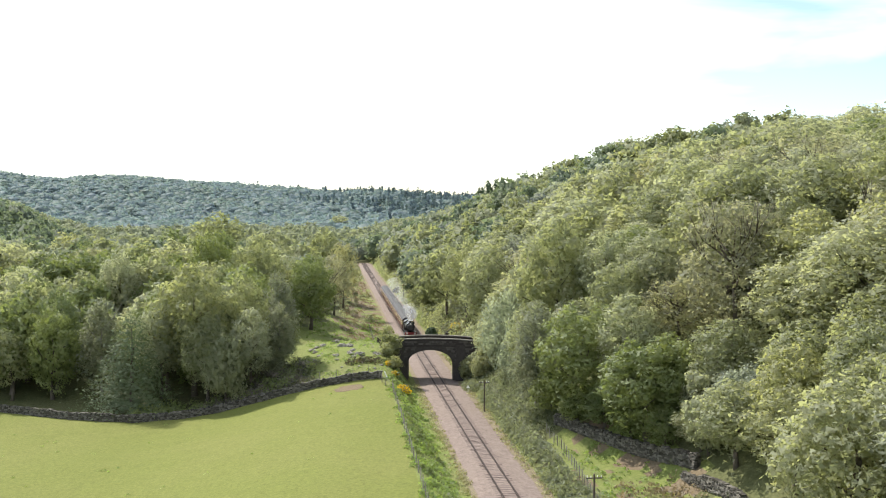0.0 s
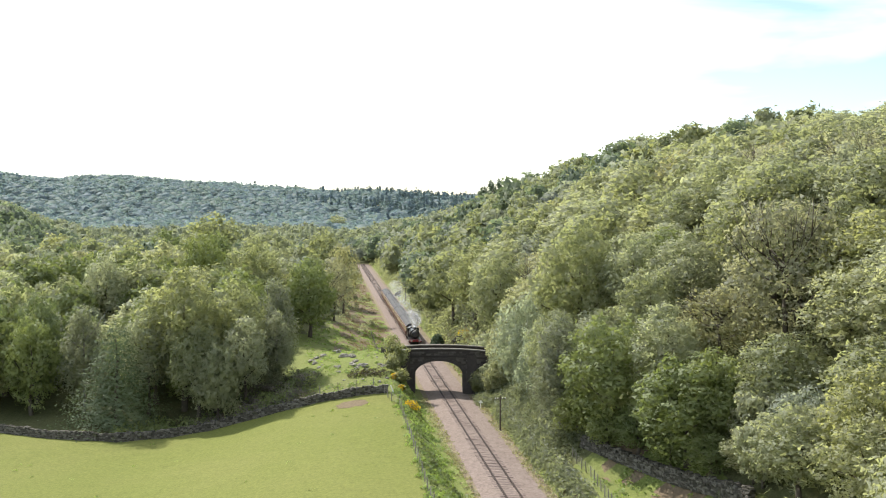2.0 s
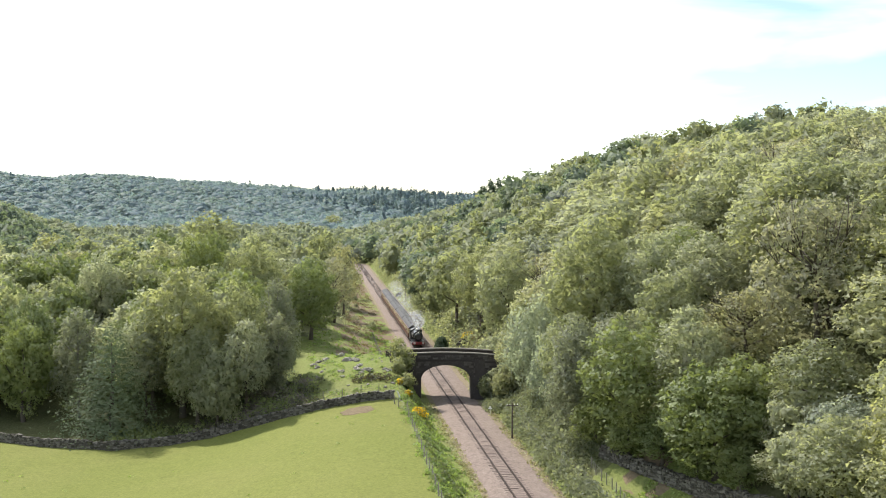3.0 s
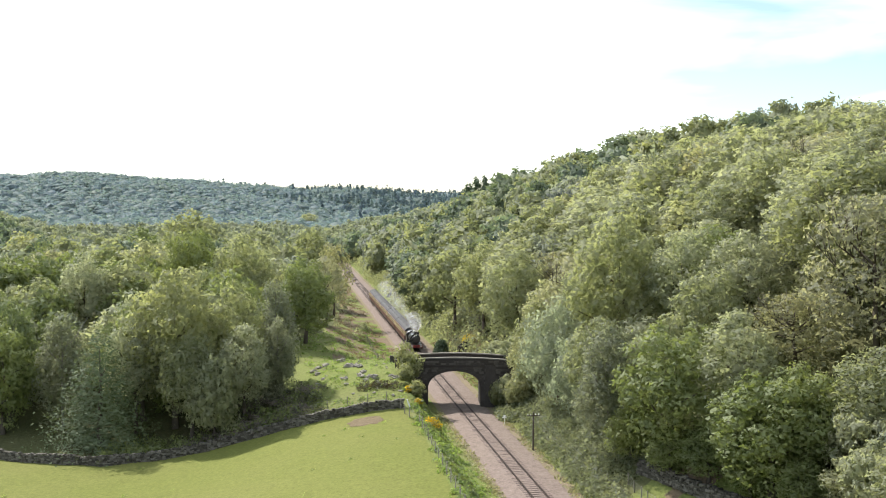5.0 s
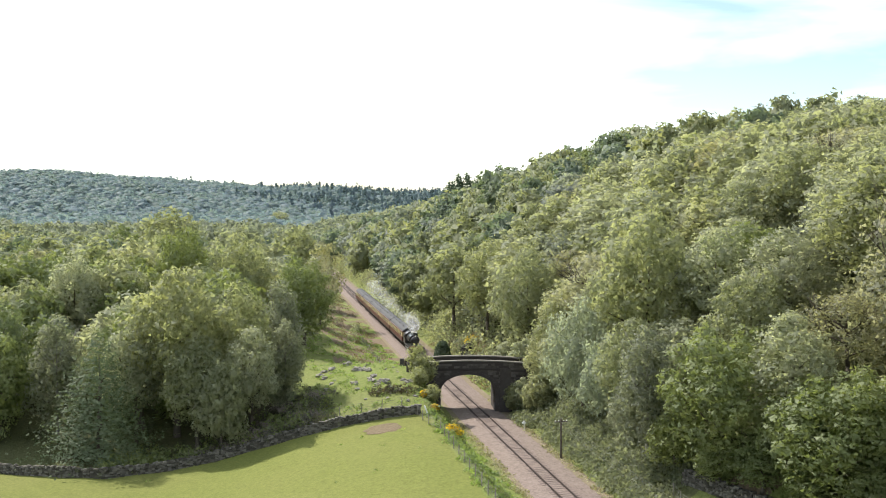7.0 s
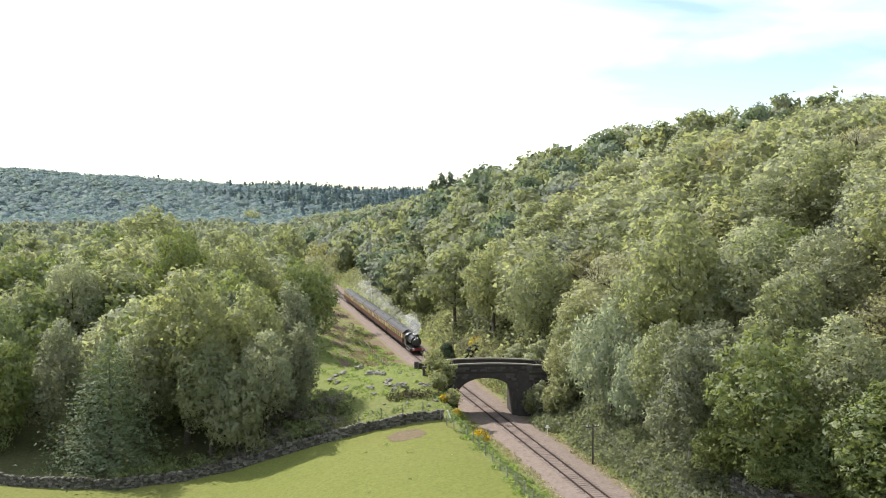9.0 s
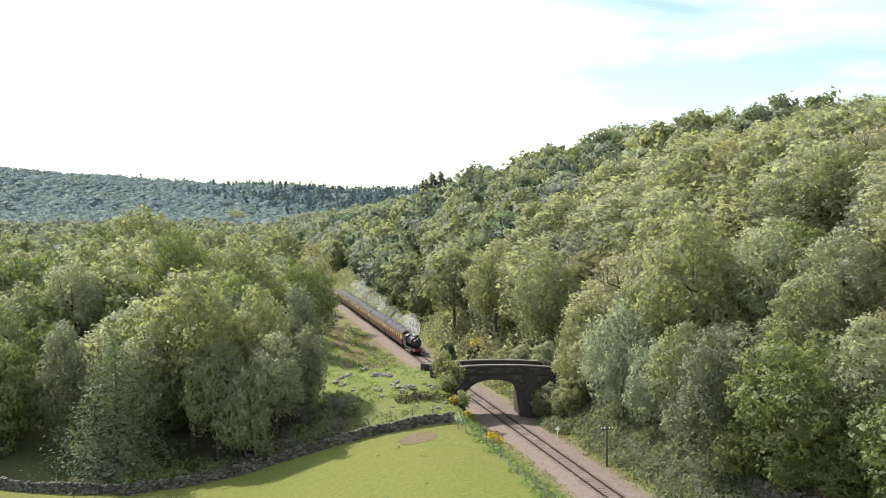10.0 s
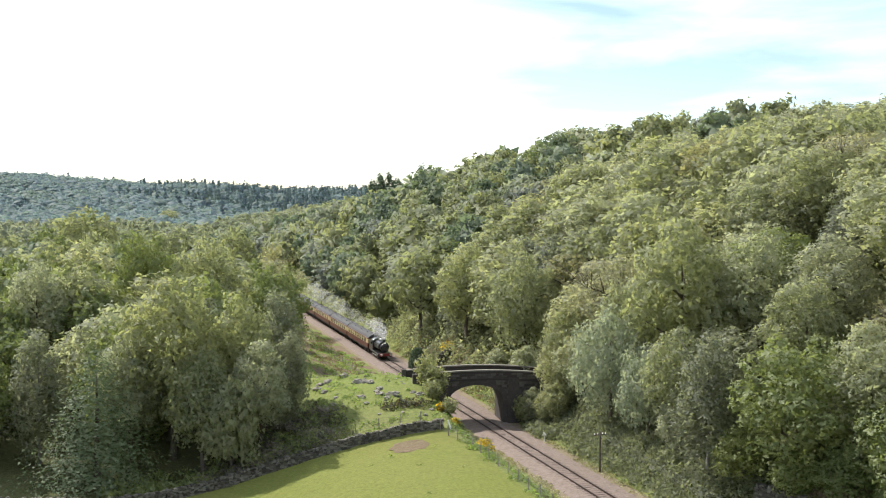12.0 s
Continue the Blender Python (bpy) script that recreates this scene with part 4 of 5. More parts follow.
for x in (-0.12, 0.12):
    rod(bm, (x, 4.7, 3.15), (x, 4.7, 3.55), 0.08, 0.05)
part("safety_valve", bm, STEEL, engine, "brass-coloured safety valves")
cab = part("cab", prism([(-1.25, 1.2), (1.25, 1.2), (1.25, 3.05), (-1.25, 3.05)], 5.35, 5.43), BLACK, engine)
for x in (-1.25, 1.19):
    for lo, hi in (((x, 5.43, 1.2), (x + 0.06, 7.0, 2.15)), ((x, 5.43, 2.15), (x + 0.06, 5.75, 3.05)), ((x, 6.7, 2.15), (x + 0.06, 7.0, 3.05)), ((x, 5.43, 2.9), (x + 0.06, 7.0, 3.05))):
        part("side_sheet", boxed(lo, hi), BLACK, cab)
for x in (-0.72, 0.72):
    bm = rodded((x, 5.30, 2.62), (x, 5.36, 2.62), 0.24, 0.24, 18)
    part("spectacle_window", bm, GLASS, cab, "round cab window")
roof = [(1.36 * math.sin(a), 2.30 + 1.05 * math.cos(a) * 0.98 + 0.02) for a in [math.radians(-70 + 140 * k / 12) for k in range(13)]]
part("roof", prism([(x, z + 0.06) for x, z in roof] + roof[::-1], 5.2, 7.3), BLACK, cab, "curved black cab roof", True)
part("bunker", boxed((-1.22, 7.0, 1.2), (1.22, 8.25, 2.55), 0.04), BLACK, engine, "coal bunker behind the cab")
bm = bmesh.new()
for k in range(40):
    rk = random.Random(k)
    bmesh.ops.create_icosphere(bm, subdivisions=1, radius=rk.uniform(0.1, 0.2), matrix=Matrix.Translation((rk.uniform(-0.95, 0.95), rk.uniform(7.2, 8.05), 2.58 + rk.uniform(-0.03, 0.12))))
part("coal", bm, BLACK, engine)
for x in (-1.12, 1.12):
    part("cylinder", rodded((x, 0.7, 0.72), (x, 1.65, 0.72), 0.30, 0.30, 18), BLACK, engine)
    bm = rodded((x * 1.04, 1.65, 0.66), (x * 1.04, 4.2, 0.60), 0.045)
    box(bm, (x * 1.04 - 0.04, 2.6, 0.50), (x * 1.04 + 0.04, 6.1, 0.62))
    part("coupling_rod", bm, STEEL, engine, "steel side rod")
    part("step", boxed((min(x, x * 1.1), 6.9, 0.45), (max(x, x * 1.1), 7.3, 0.50)), BLACK, engine)
    for y in (2.6, 4.35, 6.1):
        wheel(engine, x * 0.67, y, 0.60, GREYIRON)
bm = boxed((-0.12, 0.30, 2.98), (0.12, 0.5, 3.22), 0.03)
rod(bm, (0, 0.30, 3.1), (0, 0.26, 3.1), 0.09)
part("headlamp", bm, WHITE, engine, "white oil lamp above the smokebox")


def coach():
    """A corridor coach, built with its near end at the origin and running back along y."""
    length = 19.4
    ob = thing("railway_coach", "crimson and cream railway coach with a grey roof", "railway coach", "coaches of the train")
    part("lower_body", boxed((-1.38, 0.0, 1.10), (1.38, length, 1.98), 0.03), MAROON, ob, "crimson lower panels")
    part("upper_body", boxed((-1.36, 0.004, 1.98), (1.36, length - 0.004, 2.92), 0.02), CREAM, ob, "cream window band")
    part("waist_line", boxed((-1.395, 0.02, 1.95), (1.395, length - 0.02, 2.0)), MAROON, ob)
    part("cant_rail", boxed((-1.385, 0.0, 2.88), (1.385, length, 3.04), 0.02), MAROON, ob, "thin crimson line under the roof")
    ring = [(1.40 * math.sin(a), 2.42 + 1.30 * math.cos(a)) for a in [math.radians(-62 + 124 * k / 14) for k in range(15)]]
    part("roof", prism(ring, -0.05, length + 0.05), ROOF, ob, "arched grey roof")
    for k in range(7):
        part("roof_vent", rodded((0.45 * (-1) ** k, 1.6 + k * 2.7, 3.62), (0.45 * (-1) ** k, 1.6 + k * 2.7, 3.80), 0.14, 0.10, 10), ROOF, ob)
    for x in (-1.375, 1.375):
        for k in range(8):
            y = 1.75 + k * 2.15
            win = part("window", boxed((x - 0.015, y, 2.08), (x + 0.015, y + 1.25, 2.80), 0.005), GLASS, ob, "wide dark window")
            part("window_bar", boxed((x - 0.03, y + 0.03, 2.55), (x + 0.03, y + 1.22, 2.59)), CREAM, win)
        for y in (0.35, 9.4, length - 1.1):
            door = part("door", boxed((x - 0.022, y, 1.16), (x + 0.022, y + 0.72, 1.94), 0.006), MAROON, ob)
            part("door_handle", boxed((x - 0.05, y + 0.6, 1.7), (x + 0.05, y + 0.68, 1.74)), STEEL, door)
        part("footboard", boxed((min(x, x * 0.9), 0.4, 0.92), (max(x, x * 0.9), length - 0.4, 0.98)), GREYIRON, ob)
    part("underframe", boxed((-1.15, 0.3, 0.82), (1.15, length - 0.3, 1.10), 0.02), GREYIRON, ob)
    part("battery_box", boxed((-1.05, 7.4, 0.42), (1.05, 9.6, 0.82), 0.03), GREYIRON, ob)
    for y in (-0.25, length):
        part("gangway", boxed((-0.55, y, 1.15), (0.55, y + 0.25, 3.15), 0.04), GREYIRON, ob, "black corridor connection")
        for x in (-0.87, 0.87):
            part("buffer", rodded((x, y - 0.08, 1.05), (x, y + 0.33, 1.05), 0.15, 0.15), GREYIRON, ob)
    for y in (2.7, length - 2.7):
        bogie = part("bogie", boxed((-0.95, y - 1.75, 0.45), (0.95, y + 1.75, 0.72), 0.04), GREYIRON, ob)
        for x in (-0.76, 0.76):
            for dy in (-1.25, 1.25):
                part("wheel", rodded((x - 0.07, y + dy, 0.45), (x + 0.07, y + dy, 0.45), 0.45, 0.43, 16), GREYIRON, bogie)
            part("spring", boxed((x * 1.38 - 0.06, y - 0.5, 0.35), (x * 1.38 + 0.06, y + 0.5, 0.6), 0.02), GREYIRON, bogie)
    return ob


first = coach()
way = Matrix.Translation(along(0, TRAIN_Y, 0.0)) @ pose(0, 0, 0, 0, 0, HEADING)
first.matrix_basis = way @ pose(0, 8.95, 0)
for k in range(1, 5):
    copy_thing(first, way @ pose(0, 8.95 + 20.1 * k, 0))

# steam and smoke drifting back from the chimney
m = Nodes("steam")
puff = m.ramp(m.noise(0.9, 6, 0.65), [(0.36, (0, 0, 0)), (0.72, (0.22, 0.22, 0.22))])
white = m.add("ShaderNodeBsdfDiffuse", Color=(0.96, 0.96, 0.96, 1))
glow = m.add("ShaderNodeBsdfTranslucent", Color=(0.96, 0.96, 0.96, 1))
body = m.add("ShaderNodeMixShader", Fac=0.5)
m.l.new(white.outputs[0], body.inputs[1])
m.l.new(glow.outputs[0], body.inputs[2])
clear = m.add("ShaderNodeBsdfTransparent")
thin = m.add("ShaderNodeMixShader", Fac=puff)
m.l.new(clear.outputs[0], thin.inputs[1])
m.l.new(body.outputs[0], thin.inputs[2])
STEAM = m.done(thin.outputs[0])
m = Nodes("drifting_smoke")
puff = m.ramp(m.noise(0.3, 5, 0.6), [(0.34, (0, 0, 0)), (0.72, (0.11, 0.11, 0.11))])
white = m.add("ShaderNodeBsdfDiffuse", Color=(0.94, 0.95, 0.97, 1))
glow = m.add("ShaderNodeBsdfTranslucent", Color=(0.94, 0.95, 0.97, 1))
body = m.add("ShaderNodeMixShader", Fac=0.5)
m.l.new(white.outputs[0], body.inputs[1])
m.l.new(glow.outputs[0], body.inputs[2])
thin = m.add("ShaderNodeMixShader", Fac=puff)
m.l.new(m.add("ShaderNodeBsdfTransparent").outputs[0], thin.inputs[1])
m.l.new(body.outputs[0], thin.inputs[2])
SMOKE = m.done(thin.outputs[0])


def plume(name, material, label, lumps, seed, long=1.0):
    bm = bmesh.new()
    rng = random.Random(seed)
    for x, y, z, r in lumps:
        made = bmesh.ops.create_icosphere(bm, subdivisions=3, radius=r, matrix=Matrix.Translation((x, y, z)))
        for vert in made["verts"]:
            c = Vector((x, y, z))
            off = (vert.co - c) * (1 + 0.45 * noise.noise(vert.co * (0.9 / max(r, 0.6)) + Vector((seed, 0, 0))))
            vert.co = c + Vector((off.x, off.y * long, off.z))
    me = finish(bm, name, material, True)
    ob = new(name, me)
    ob.matrix_basis = way
    return tagged(ob, label, "steam", kind="stuff")


pr = random.Random(3)
plume("steam_plume", STEAM, "white steam billowing from the engine's chimney", [(0.05 + 0.07 * k + pr.uniform(-0.2, 0.3), 1.1 + 1.0 * k, 4.05 + 0.10 * k + pr.uniform(-0.15, 0.3), 0.50 + 0.13 * k) for k in range(9)], 2)
plume("smoke_trail", SMOKE, "thin grey smoke trailing over the coaches", [(0.2 + 0.12 * k + pr.uniform(-0.4, 0.5), 12.0 + 8.5 * k, 4.7 + 0.12 * k + pr.uniform(-0.3, 0.4), 1.15 + 0.12 * k) for k in range(10)], 6, 3.4)


# ---- dry stone walls ----
def lumps_mesh(name, boxes, material, seed):
    """Rough stones joined in one mesh: (place, size, turn) each."""
    rng = np.random.default_rng(seed)
    corner = np.array([(x, y, z) for z in (-1, 1) for y in (-1, 1) for x in (-1, 1)], float) * 0.5
    face = np.array([(0, 2, 3, 1), (4, 5, 7, 6), (0, 1, 5, 4), (2, 6, 7, 3), (0, 4, 6, 2), (1, 3, 7, 5)])
    vs, fs = [], []
    for n, (at, size, turn) in enumerate(boxes):
        c = corner * np.array(size) * (1 + 0.22 * rng.normal(size=(8, 3)))
        t = turn + rng.normal() * 0.12
        r = np.stack([c[:, 0] * math.cos(t) - c[:, 1] * math.sin(t), c[:, 0] * math.sin(t) + c[:, 1] * math.cos(t), c[:, 2]], 1)
        vs.append(r + np.array(at))
        fs.append(face + 8 * n)
    return mesh_from(name, np.concatenate(vs), np.concatenate(fs), material)


def stone_wall(points, height, label, seed, broken=0.0):
    """A dry stone wall along a line on the ground, with upright cap stones."""
    rng = np.random.default_rng(seed)
    ob = thing("dry_stone_wall", label, "stone wall")
    stones, caps = [], []
    for (xa, ya), (xb, yb) in zip(points[:-1], points[1:]):
        long, turn = math.hypot(xb - xa, yb - ya), math.atan2(yb - ya, xb - xa)
        s = 0.0
        while s < long:
            x, y = xa + (xb - xa) * s / long, ya + (yb - ya) * s / long
            high = height * (1 - broken * max(0, math.sin(x * 0.9 + y * 0.7)))
            z0, z = float(land(x, y)) - 0.15, 0.0
            while z < high:
                h = rng.uniform(0.12, 0.22)
                for side in (-0.16, 0.16):
                    o = side * (1.35 - 0.5 * z / height)
                    stones.append(((x - o * math.sin(turn) + rng.normal() * 0.03, y + o * math.cos(turn), z0 + z + h / 2), (rng.uniform(0.28, 0.52), 0.34, h * 1.06), turn))
                z += h
            caps.append(((x, y, z0 + z + 0.13), (0.16 + rng.random() * 0.16, 0.48, rng.uniform(0.14, 0.30)), turn))
            caps.append(((x + 0.22 * math.cos(turn), y + 0.22 * math.sin(turn), z0 + z + 0.12), (0.16 + rng.random() * 0.14, 0.46, rng.uniform(0.12, 0.26)), turn))
            s += 0.40
    part("courses", lumps_mesh("courses", stones, WALLSTONE, seed), None, ob)
    part("cap_stones", lumps_mesh("cap_stones", caps, WALLSTONE, seed + 1), None, ob, "paler upright cap stones")
    return ob


wx = np.arange(-84, -9.3, 2.0)
stone_wall([(float(x), float(wall_y(x))) for x in wx], 0.95, "long mossy dry stone wall at the field's edge", 31, 0.12)
stone_wall([(13.5, 120.7), (16.3, 115.6), (19.1, 110.8), (21.8, 105.9), (23.9, 101.8), (24.9, 98.4)], 1.25, "dry stone retaining wall under overhanging trees", 35, 0.2)
stone_wall([(23.6, 98.6), (23.9, 96.6), (24.6, 93.6), (25.3, 90.4), (26.0, 86.5)], 0.9, "tumbled dry stone wall beside the clearing", 37, 0.55)


# ---- fences ----
def fence(points, label, gap=2.6, height=1.2, seed=1):
    """Timber posts with strands of wire between them."""
    rng = random.Random(seed)
    ob = thing("wire_fence", label, "fence")
    dense = [(x, y) for x, y in points]
    spots = []
    for (xa, ya), (xb, yb) in zip(dense[:-1], dense[1:]):
        n = max(1, round(math.hypot(xb - xa, yb - ya) / gap))
        spots += [(xa + (xb - xa) * k / n, ya + (yb - ya) * k / n) for k in range(n)]
    spots.append(dense[-1])
    tops = []
    for x, y in spots:
        z = float(land(x, y))
        lean = Vector((rng.uniform(-0.06, 0.06), rng.uniform(-0.06, 0.06), 1))
        h = height * rng.uniform(0.92, 1.12)
        part("post", rodded(Vector((x, y, z - 0.3)), Vector((x, y, z)) + lean * h, 0.06, 0.05, 7), WOOD, ob)
        tops.append(Vector((x, y, z)))
    for up in (0.25, 0.55, 0.85, 1.1):
        bm = bmesh.new()
        for a, b in zip(tops[:-1], tops[1:]):
            rod(bm, a + Vector((0, 0, up)), b + Vector((0, 0, up)), 0.009, 0.009, 4)
        part("wire", bm, WIRE, ob, "thin galvanised wire")
    return ob


def beside(d, ys):
    return [(float(track_x(y)) + d / 0.9935, float(y)) for y in ys]


fence(beside(-8.75, np.arange(72, 148, 8.0)) + [(-9.0, 146.6), (-10.2, 150.6)], "old timber post and wire fence beside the field", 2.7, 1.25, 3)
fence(beside(-8.6, np.arange(173, 240, 8.0)), "post and wire fence above the railway", 2.6, 1.15, 4)
fence([(-12.0, 153.6), (-17, 153.4), (-22.5, 154.0)], "short run of fence behind the stone wall", 2.8, 1.1, 5)
fence([(14.2, 84.0), (13.9, 94.4), (13.6, 105.7), (13.3, 114.4), (12.2, 120.5)], "leaning timber fence along the grass clearing", 1.7, 1.15, 6)
bar = thing("gate_board", "white-painted board leaning at the end of the wall", "board", "", pose(-8.9, 150.6, float(land(-8.9, 150.6)), 0, -22, 20))
part("board", boxed((-0.09, -0.03, -0.1), (0.09, 0.03, 1.25), 0.01), WHITE, bar)

# ---- lineside poles and marker ----
def telegraph_pole(x, y, tall):
    ob = thing("telegraph_pole", "dark timber telegraph pole with a crossarm", "pole", "lineside poles", pose(x, y, float(land(x, y)), 0, 0, HEADING))
    part("pole", rodded((0, 0, -0.4), (0, 0, tall), 0.12, 0.085, 10), POLEWOOD, ob)
    arm = part("crossarm", boxed((-0.75, -0.05, tall - 0.42), (0.75, 0.05, tall - 0.30), 0.01), POLEWOOD, ob)
    for k in (-0.65, -0.3, 0.3, 0.65):
        part("insulator", rodded((k, 0, tall - 0.3), (k, 0, tall - 0.14), 0.05, 0.035, 8), WHITE, arm, "white insulator")
    return Vector((x, y, float(land(x, y)) + tall - 0.16))


tops = [telegraph_pole(5.45, 140.0, 4.5), telegraph_pole(13.2, 89.5, 4.4), telegraph_pole(-13.2, 315.0, 5.2)]
for a, b in ((tops[0], tops[1]),):
    for off in (-0.65, -0.3, 0.3, 0.65):
        bm = bmesh.new()
        pts = [a.lerp(b, k / 14) + Vector((off, 0, -1.3 * (1 - (2 * k / 14 - 1) ** 2))) for k in range(15)]
        for p, q in zip(pts[:-1], pts[1:]):
            rod(bm, p, q, 0.006, 0.006, 4)
        tagged(new("overhead_wire", finish(bm, "overhead_wire", WIRE)), "thin sagging telegraph wire between poles", "wire", "telegraph wires")
marker = thing("lineside_marker", "small white lineside marker post on the ballast", "marker post", "", pose(3.5, 154.4, -0.33, 0, 0, 0) @ Matrix.Scale(0.8, 4))
part("stem", rodded((0, 0, -0.2), (0, 0, 1.0), 0.06, 0.06), WHITE, marker)
cap = boxed((-0.34, -0.04, 0.95), (0.34, 0.04, 1.15), 0.02)
box(cap, (-0.16, -0.05, 1.12), (0.16, 0.05, 1.38))
part("board", cap, WHITE, marker)


# ---- rocks, heather, bare earth, gorse, brushwood ----
def rock(x, y, r, seed, flat=0.55):
    bm = bmesh.new()
    bmesh.ops.create_icosphere(bm, subdivisions=3, radius=1.0)
    for vert in bm.verts:
        p = vert.co.copy()
        k = 1 + 0.55 * noise.noise(p * 1.3 + Vector((seed * 3.1, 0, 0))) + 0.34 * noise.noise(p * 3.4 + Vector((0, seed * 1.7, 0)))
        vert.co = Vector((p.x * k * r * 1.35, p.y * k * r, p.z * k * r * flat))
    ob = new("rock", finish(bm, "rock", ROCK))
    ob.matrix_basis = pose(x, y, float(land(x, y)) + r * flat * 0.15, 0, 0, seed * 47)
    return tagged(ob, "pale grey rock outcrop in the rough pasture", "rock", "pasture rocks")


rock_rng = random.Random(9)
for n, (x, y, r) in enumerate([(-19.2, 174.4, 1.1), (-21.6, 173.4, 1.0), (-22.6, 173.0, 0.8), (-17.9, 170.0, 1.1), (-16.9, 169.3, 0.8), (-16.3, 168.6, 0.9), (-18.1, 162.7, 0.8), (-17.7, 160.5, 0.5), (-15.5, 164.8, 0.8), (-15.8, 162.8, 0.9), (-14.0, 161.7, 1.05), (-14.6, 162.3, 0.7), (-15.0, 161.0, 0.7), (-16.0, 163.8, 0.6), (-10.8, 161.1, 0.8), (-11.6, 162.0, 0.6), (-11.2, 155.1, 0.55), (-12.0, 154.8, 0.4), (-10.2, 156.4, 0.5), (-23.2, 171.2, 0.9), (-22.4, 168.8, 0.8), (-21.7, 162.5, 0.7), (-22.4, 161.2, 0.8), (-23.0, 160.4, 0.7), (-21.2, 164.6, 0.6)]):
    rock(x, y, r * 0.52, n + 1, 0.7)
for k in range(26):
    y = rock_rng.uniform(154, 178)
    rock(float(track_x(y)) - rock_rng.uniform(10.5, 20), y, rock_rng.uniform(0.10, 0.22), 40 + k, 0.6)


def foliage(name, places, size, material, label, category="plants", seed=1, lean=0.8):
    """Sprays of leaves at many places, joined."""
    rng = np.random.default_rng(seed)
    at = np.array(places)
    out = rng.normal(size=at.shape) * 0.5 + np.array([0, 0, 0.7])
    v, nor = sprays(rng, at, out, size * 1.05, lean, 0.4)
    ob = new(name, mesh_from(name, v, np.arange(len(v)).reshape(-1, 3), material, np.repeat(rng.random(len(at)), 3), normals=nor))
    return tagged(ob, label, category, kind="stuff")


def thicket(rng, clumps, per, spread, tall):
    """Places in low mounds of leaves: clumps are (x, y) spots."""
    out = []
    for x, y in clumps:
        r, h = spread * rng.uniform(0.6, 1.4), tall * rng.uniform(0.5, 1.3)
        for _ in range(per):
            a, u = rng.uniform(0, 6.283), math.sqrt(rng.random())
            px, py = x + r * u * math.cos(a), y + r * u * math.sin(a)
            out.append((px, py, h * math.sqrt(max(0, 1 - u * u)) * rng.uniform(0.55, 1.05)))
    out = np.array(out)
    out[:, 2] += land(out[:, 0], out[:, 1])
    return out


rng = random.Random(21)
def strip_spots(n, d0, d1, y0, y1, test=None):
    out = []
    while len(out) < n:
        y, d = rng.uniform(y0, y1), rng.uniform(d0, d1)
        x = float(track_x(y)) + d / 0.9935
        if test is None or test(x, y, d):
            out.append((x, y))
    return out


foliage("bank_brambles", thicket(rng, strip_spots(820, 5.1, 11.0, 88, 161, lambda x, y, d: (y > 121 or d < 6.8) and not (150 < y < 155 and d < 5.9)) + strip_spots(260, 4.9, 12, 170, 330) + strip_spots(70, 4.6, 6.0, 155.5, 161.8), 60, 1.25, 1.0), 0.29, LEAF["bramble"], "tangled brambles and bracken on the cutting side", seed=2)
foliage("hill_understorey", thicket(rng, strip_spots(1000, 9.0, 56, 76, 240, lambda x, y, d: is_wood(x, y) and not (y < 120 and d < 21)), 36, 2.5, 4.2), 0.62, LEAF["ash"], "low bushes under the hillside trees", seed=3)
foliage("bank_grass", thicket(rng, strip_spots(300, -9.0, -5.0, 84, 162) + strip_spots(140, -9.5, -5.2, 170, 260), 34, 0.8, 0.40), 0.28, LEAF["grass"], "rank grass and weeds along the railway bank", seed=4)
foliage("wood_edge_bushes", thicket(rng, [(x, float(wall_y(x)) + rng.uniform(1.2, 7.0)) for x in [rng.uniform(-47, -24) for _ in range(130)]], 30, 1.4, 1.5), 0.36, LEAF["dark"], "tangled undergrowth behind the field wall", seed=5)
foliage("pasture_tussocks", thicket(rng, strip_spots(420, -22, -9.6, 152.5, 235), 16, 0.6, 0.32), 0.25, LEAF["grass"], "coarse grass tussocks in the rough pasture", seed=6)
foliage("clearing_tussocks", thicket(rng, strip_spots(90, 8.5, 16, 84, 114), 18, 0.6, 0.4), 0.25, LEAF["grass"], "rushes and tussocks in the grass clearing", seed=7)
foliage("heather_patch", thicket(rng, [(-13.2 + rng.uniform(-2.6, 2.6), 158.4 + rng.uniform(-0.9, 0.9)) for _ in range(26)], 34, 0.8, 0.6), 0.24, LEAF["heather"], "brown heather patch on the pasture slope", seed=8)
foliage("field_weeds", thicket(rng, [(rng.uniform(-60, -9), rng.uniform(86, 143)) for _ in range(45)] + [(-16.6, 143.6), (-11.9, 144.6), (-16.9, 144.4)], 7, 0.35, 0.2), 0.2, LEAF["grass"], "scattered weeds in the grazed field", seed=9)
foliage("bank_shrubs", thicket(rng, strip_spots(26, -8.6, -5.6, 92, 156), 60, 0.7, 0.9), 0.3, LEAF["dark"], "small dark bushes on the railway bank", seed=13)
foliage("dead_bracken", thicket(rng, strip_spots(330, -15, -4.6, 184, 400), 30, 0.9, 0.5), 0.28, LEAF["bracken"], "brown dead bracken on the bank above the line", seed=10)
foliage("dry_grass_fringe", thicket(rng, strip_spots(260, -4.3, -3.3, 84, 162) + strip_spots(200, 3.6, 4.6, 84, 160), 12, 0.5, 0.22), 0.22, LEAF["straw"], "straw-coloured dry grass along the ballast edge", seed=11)
foliage("clearing_scrub", thicket(rng, strip_spots(40, 10, 17, 86, 100), 26, 0.8, 0.6), 0.3, LEAF["bracken"], "brown dead stalks and scrub in the clearing", seed=12)
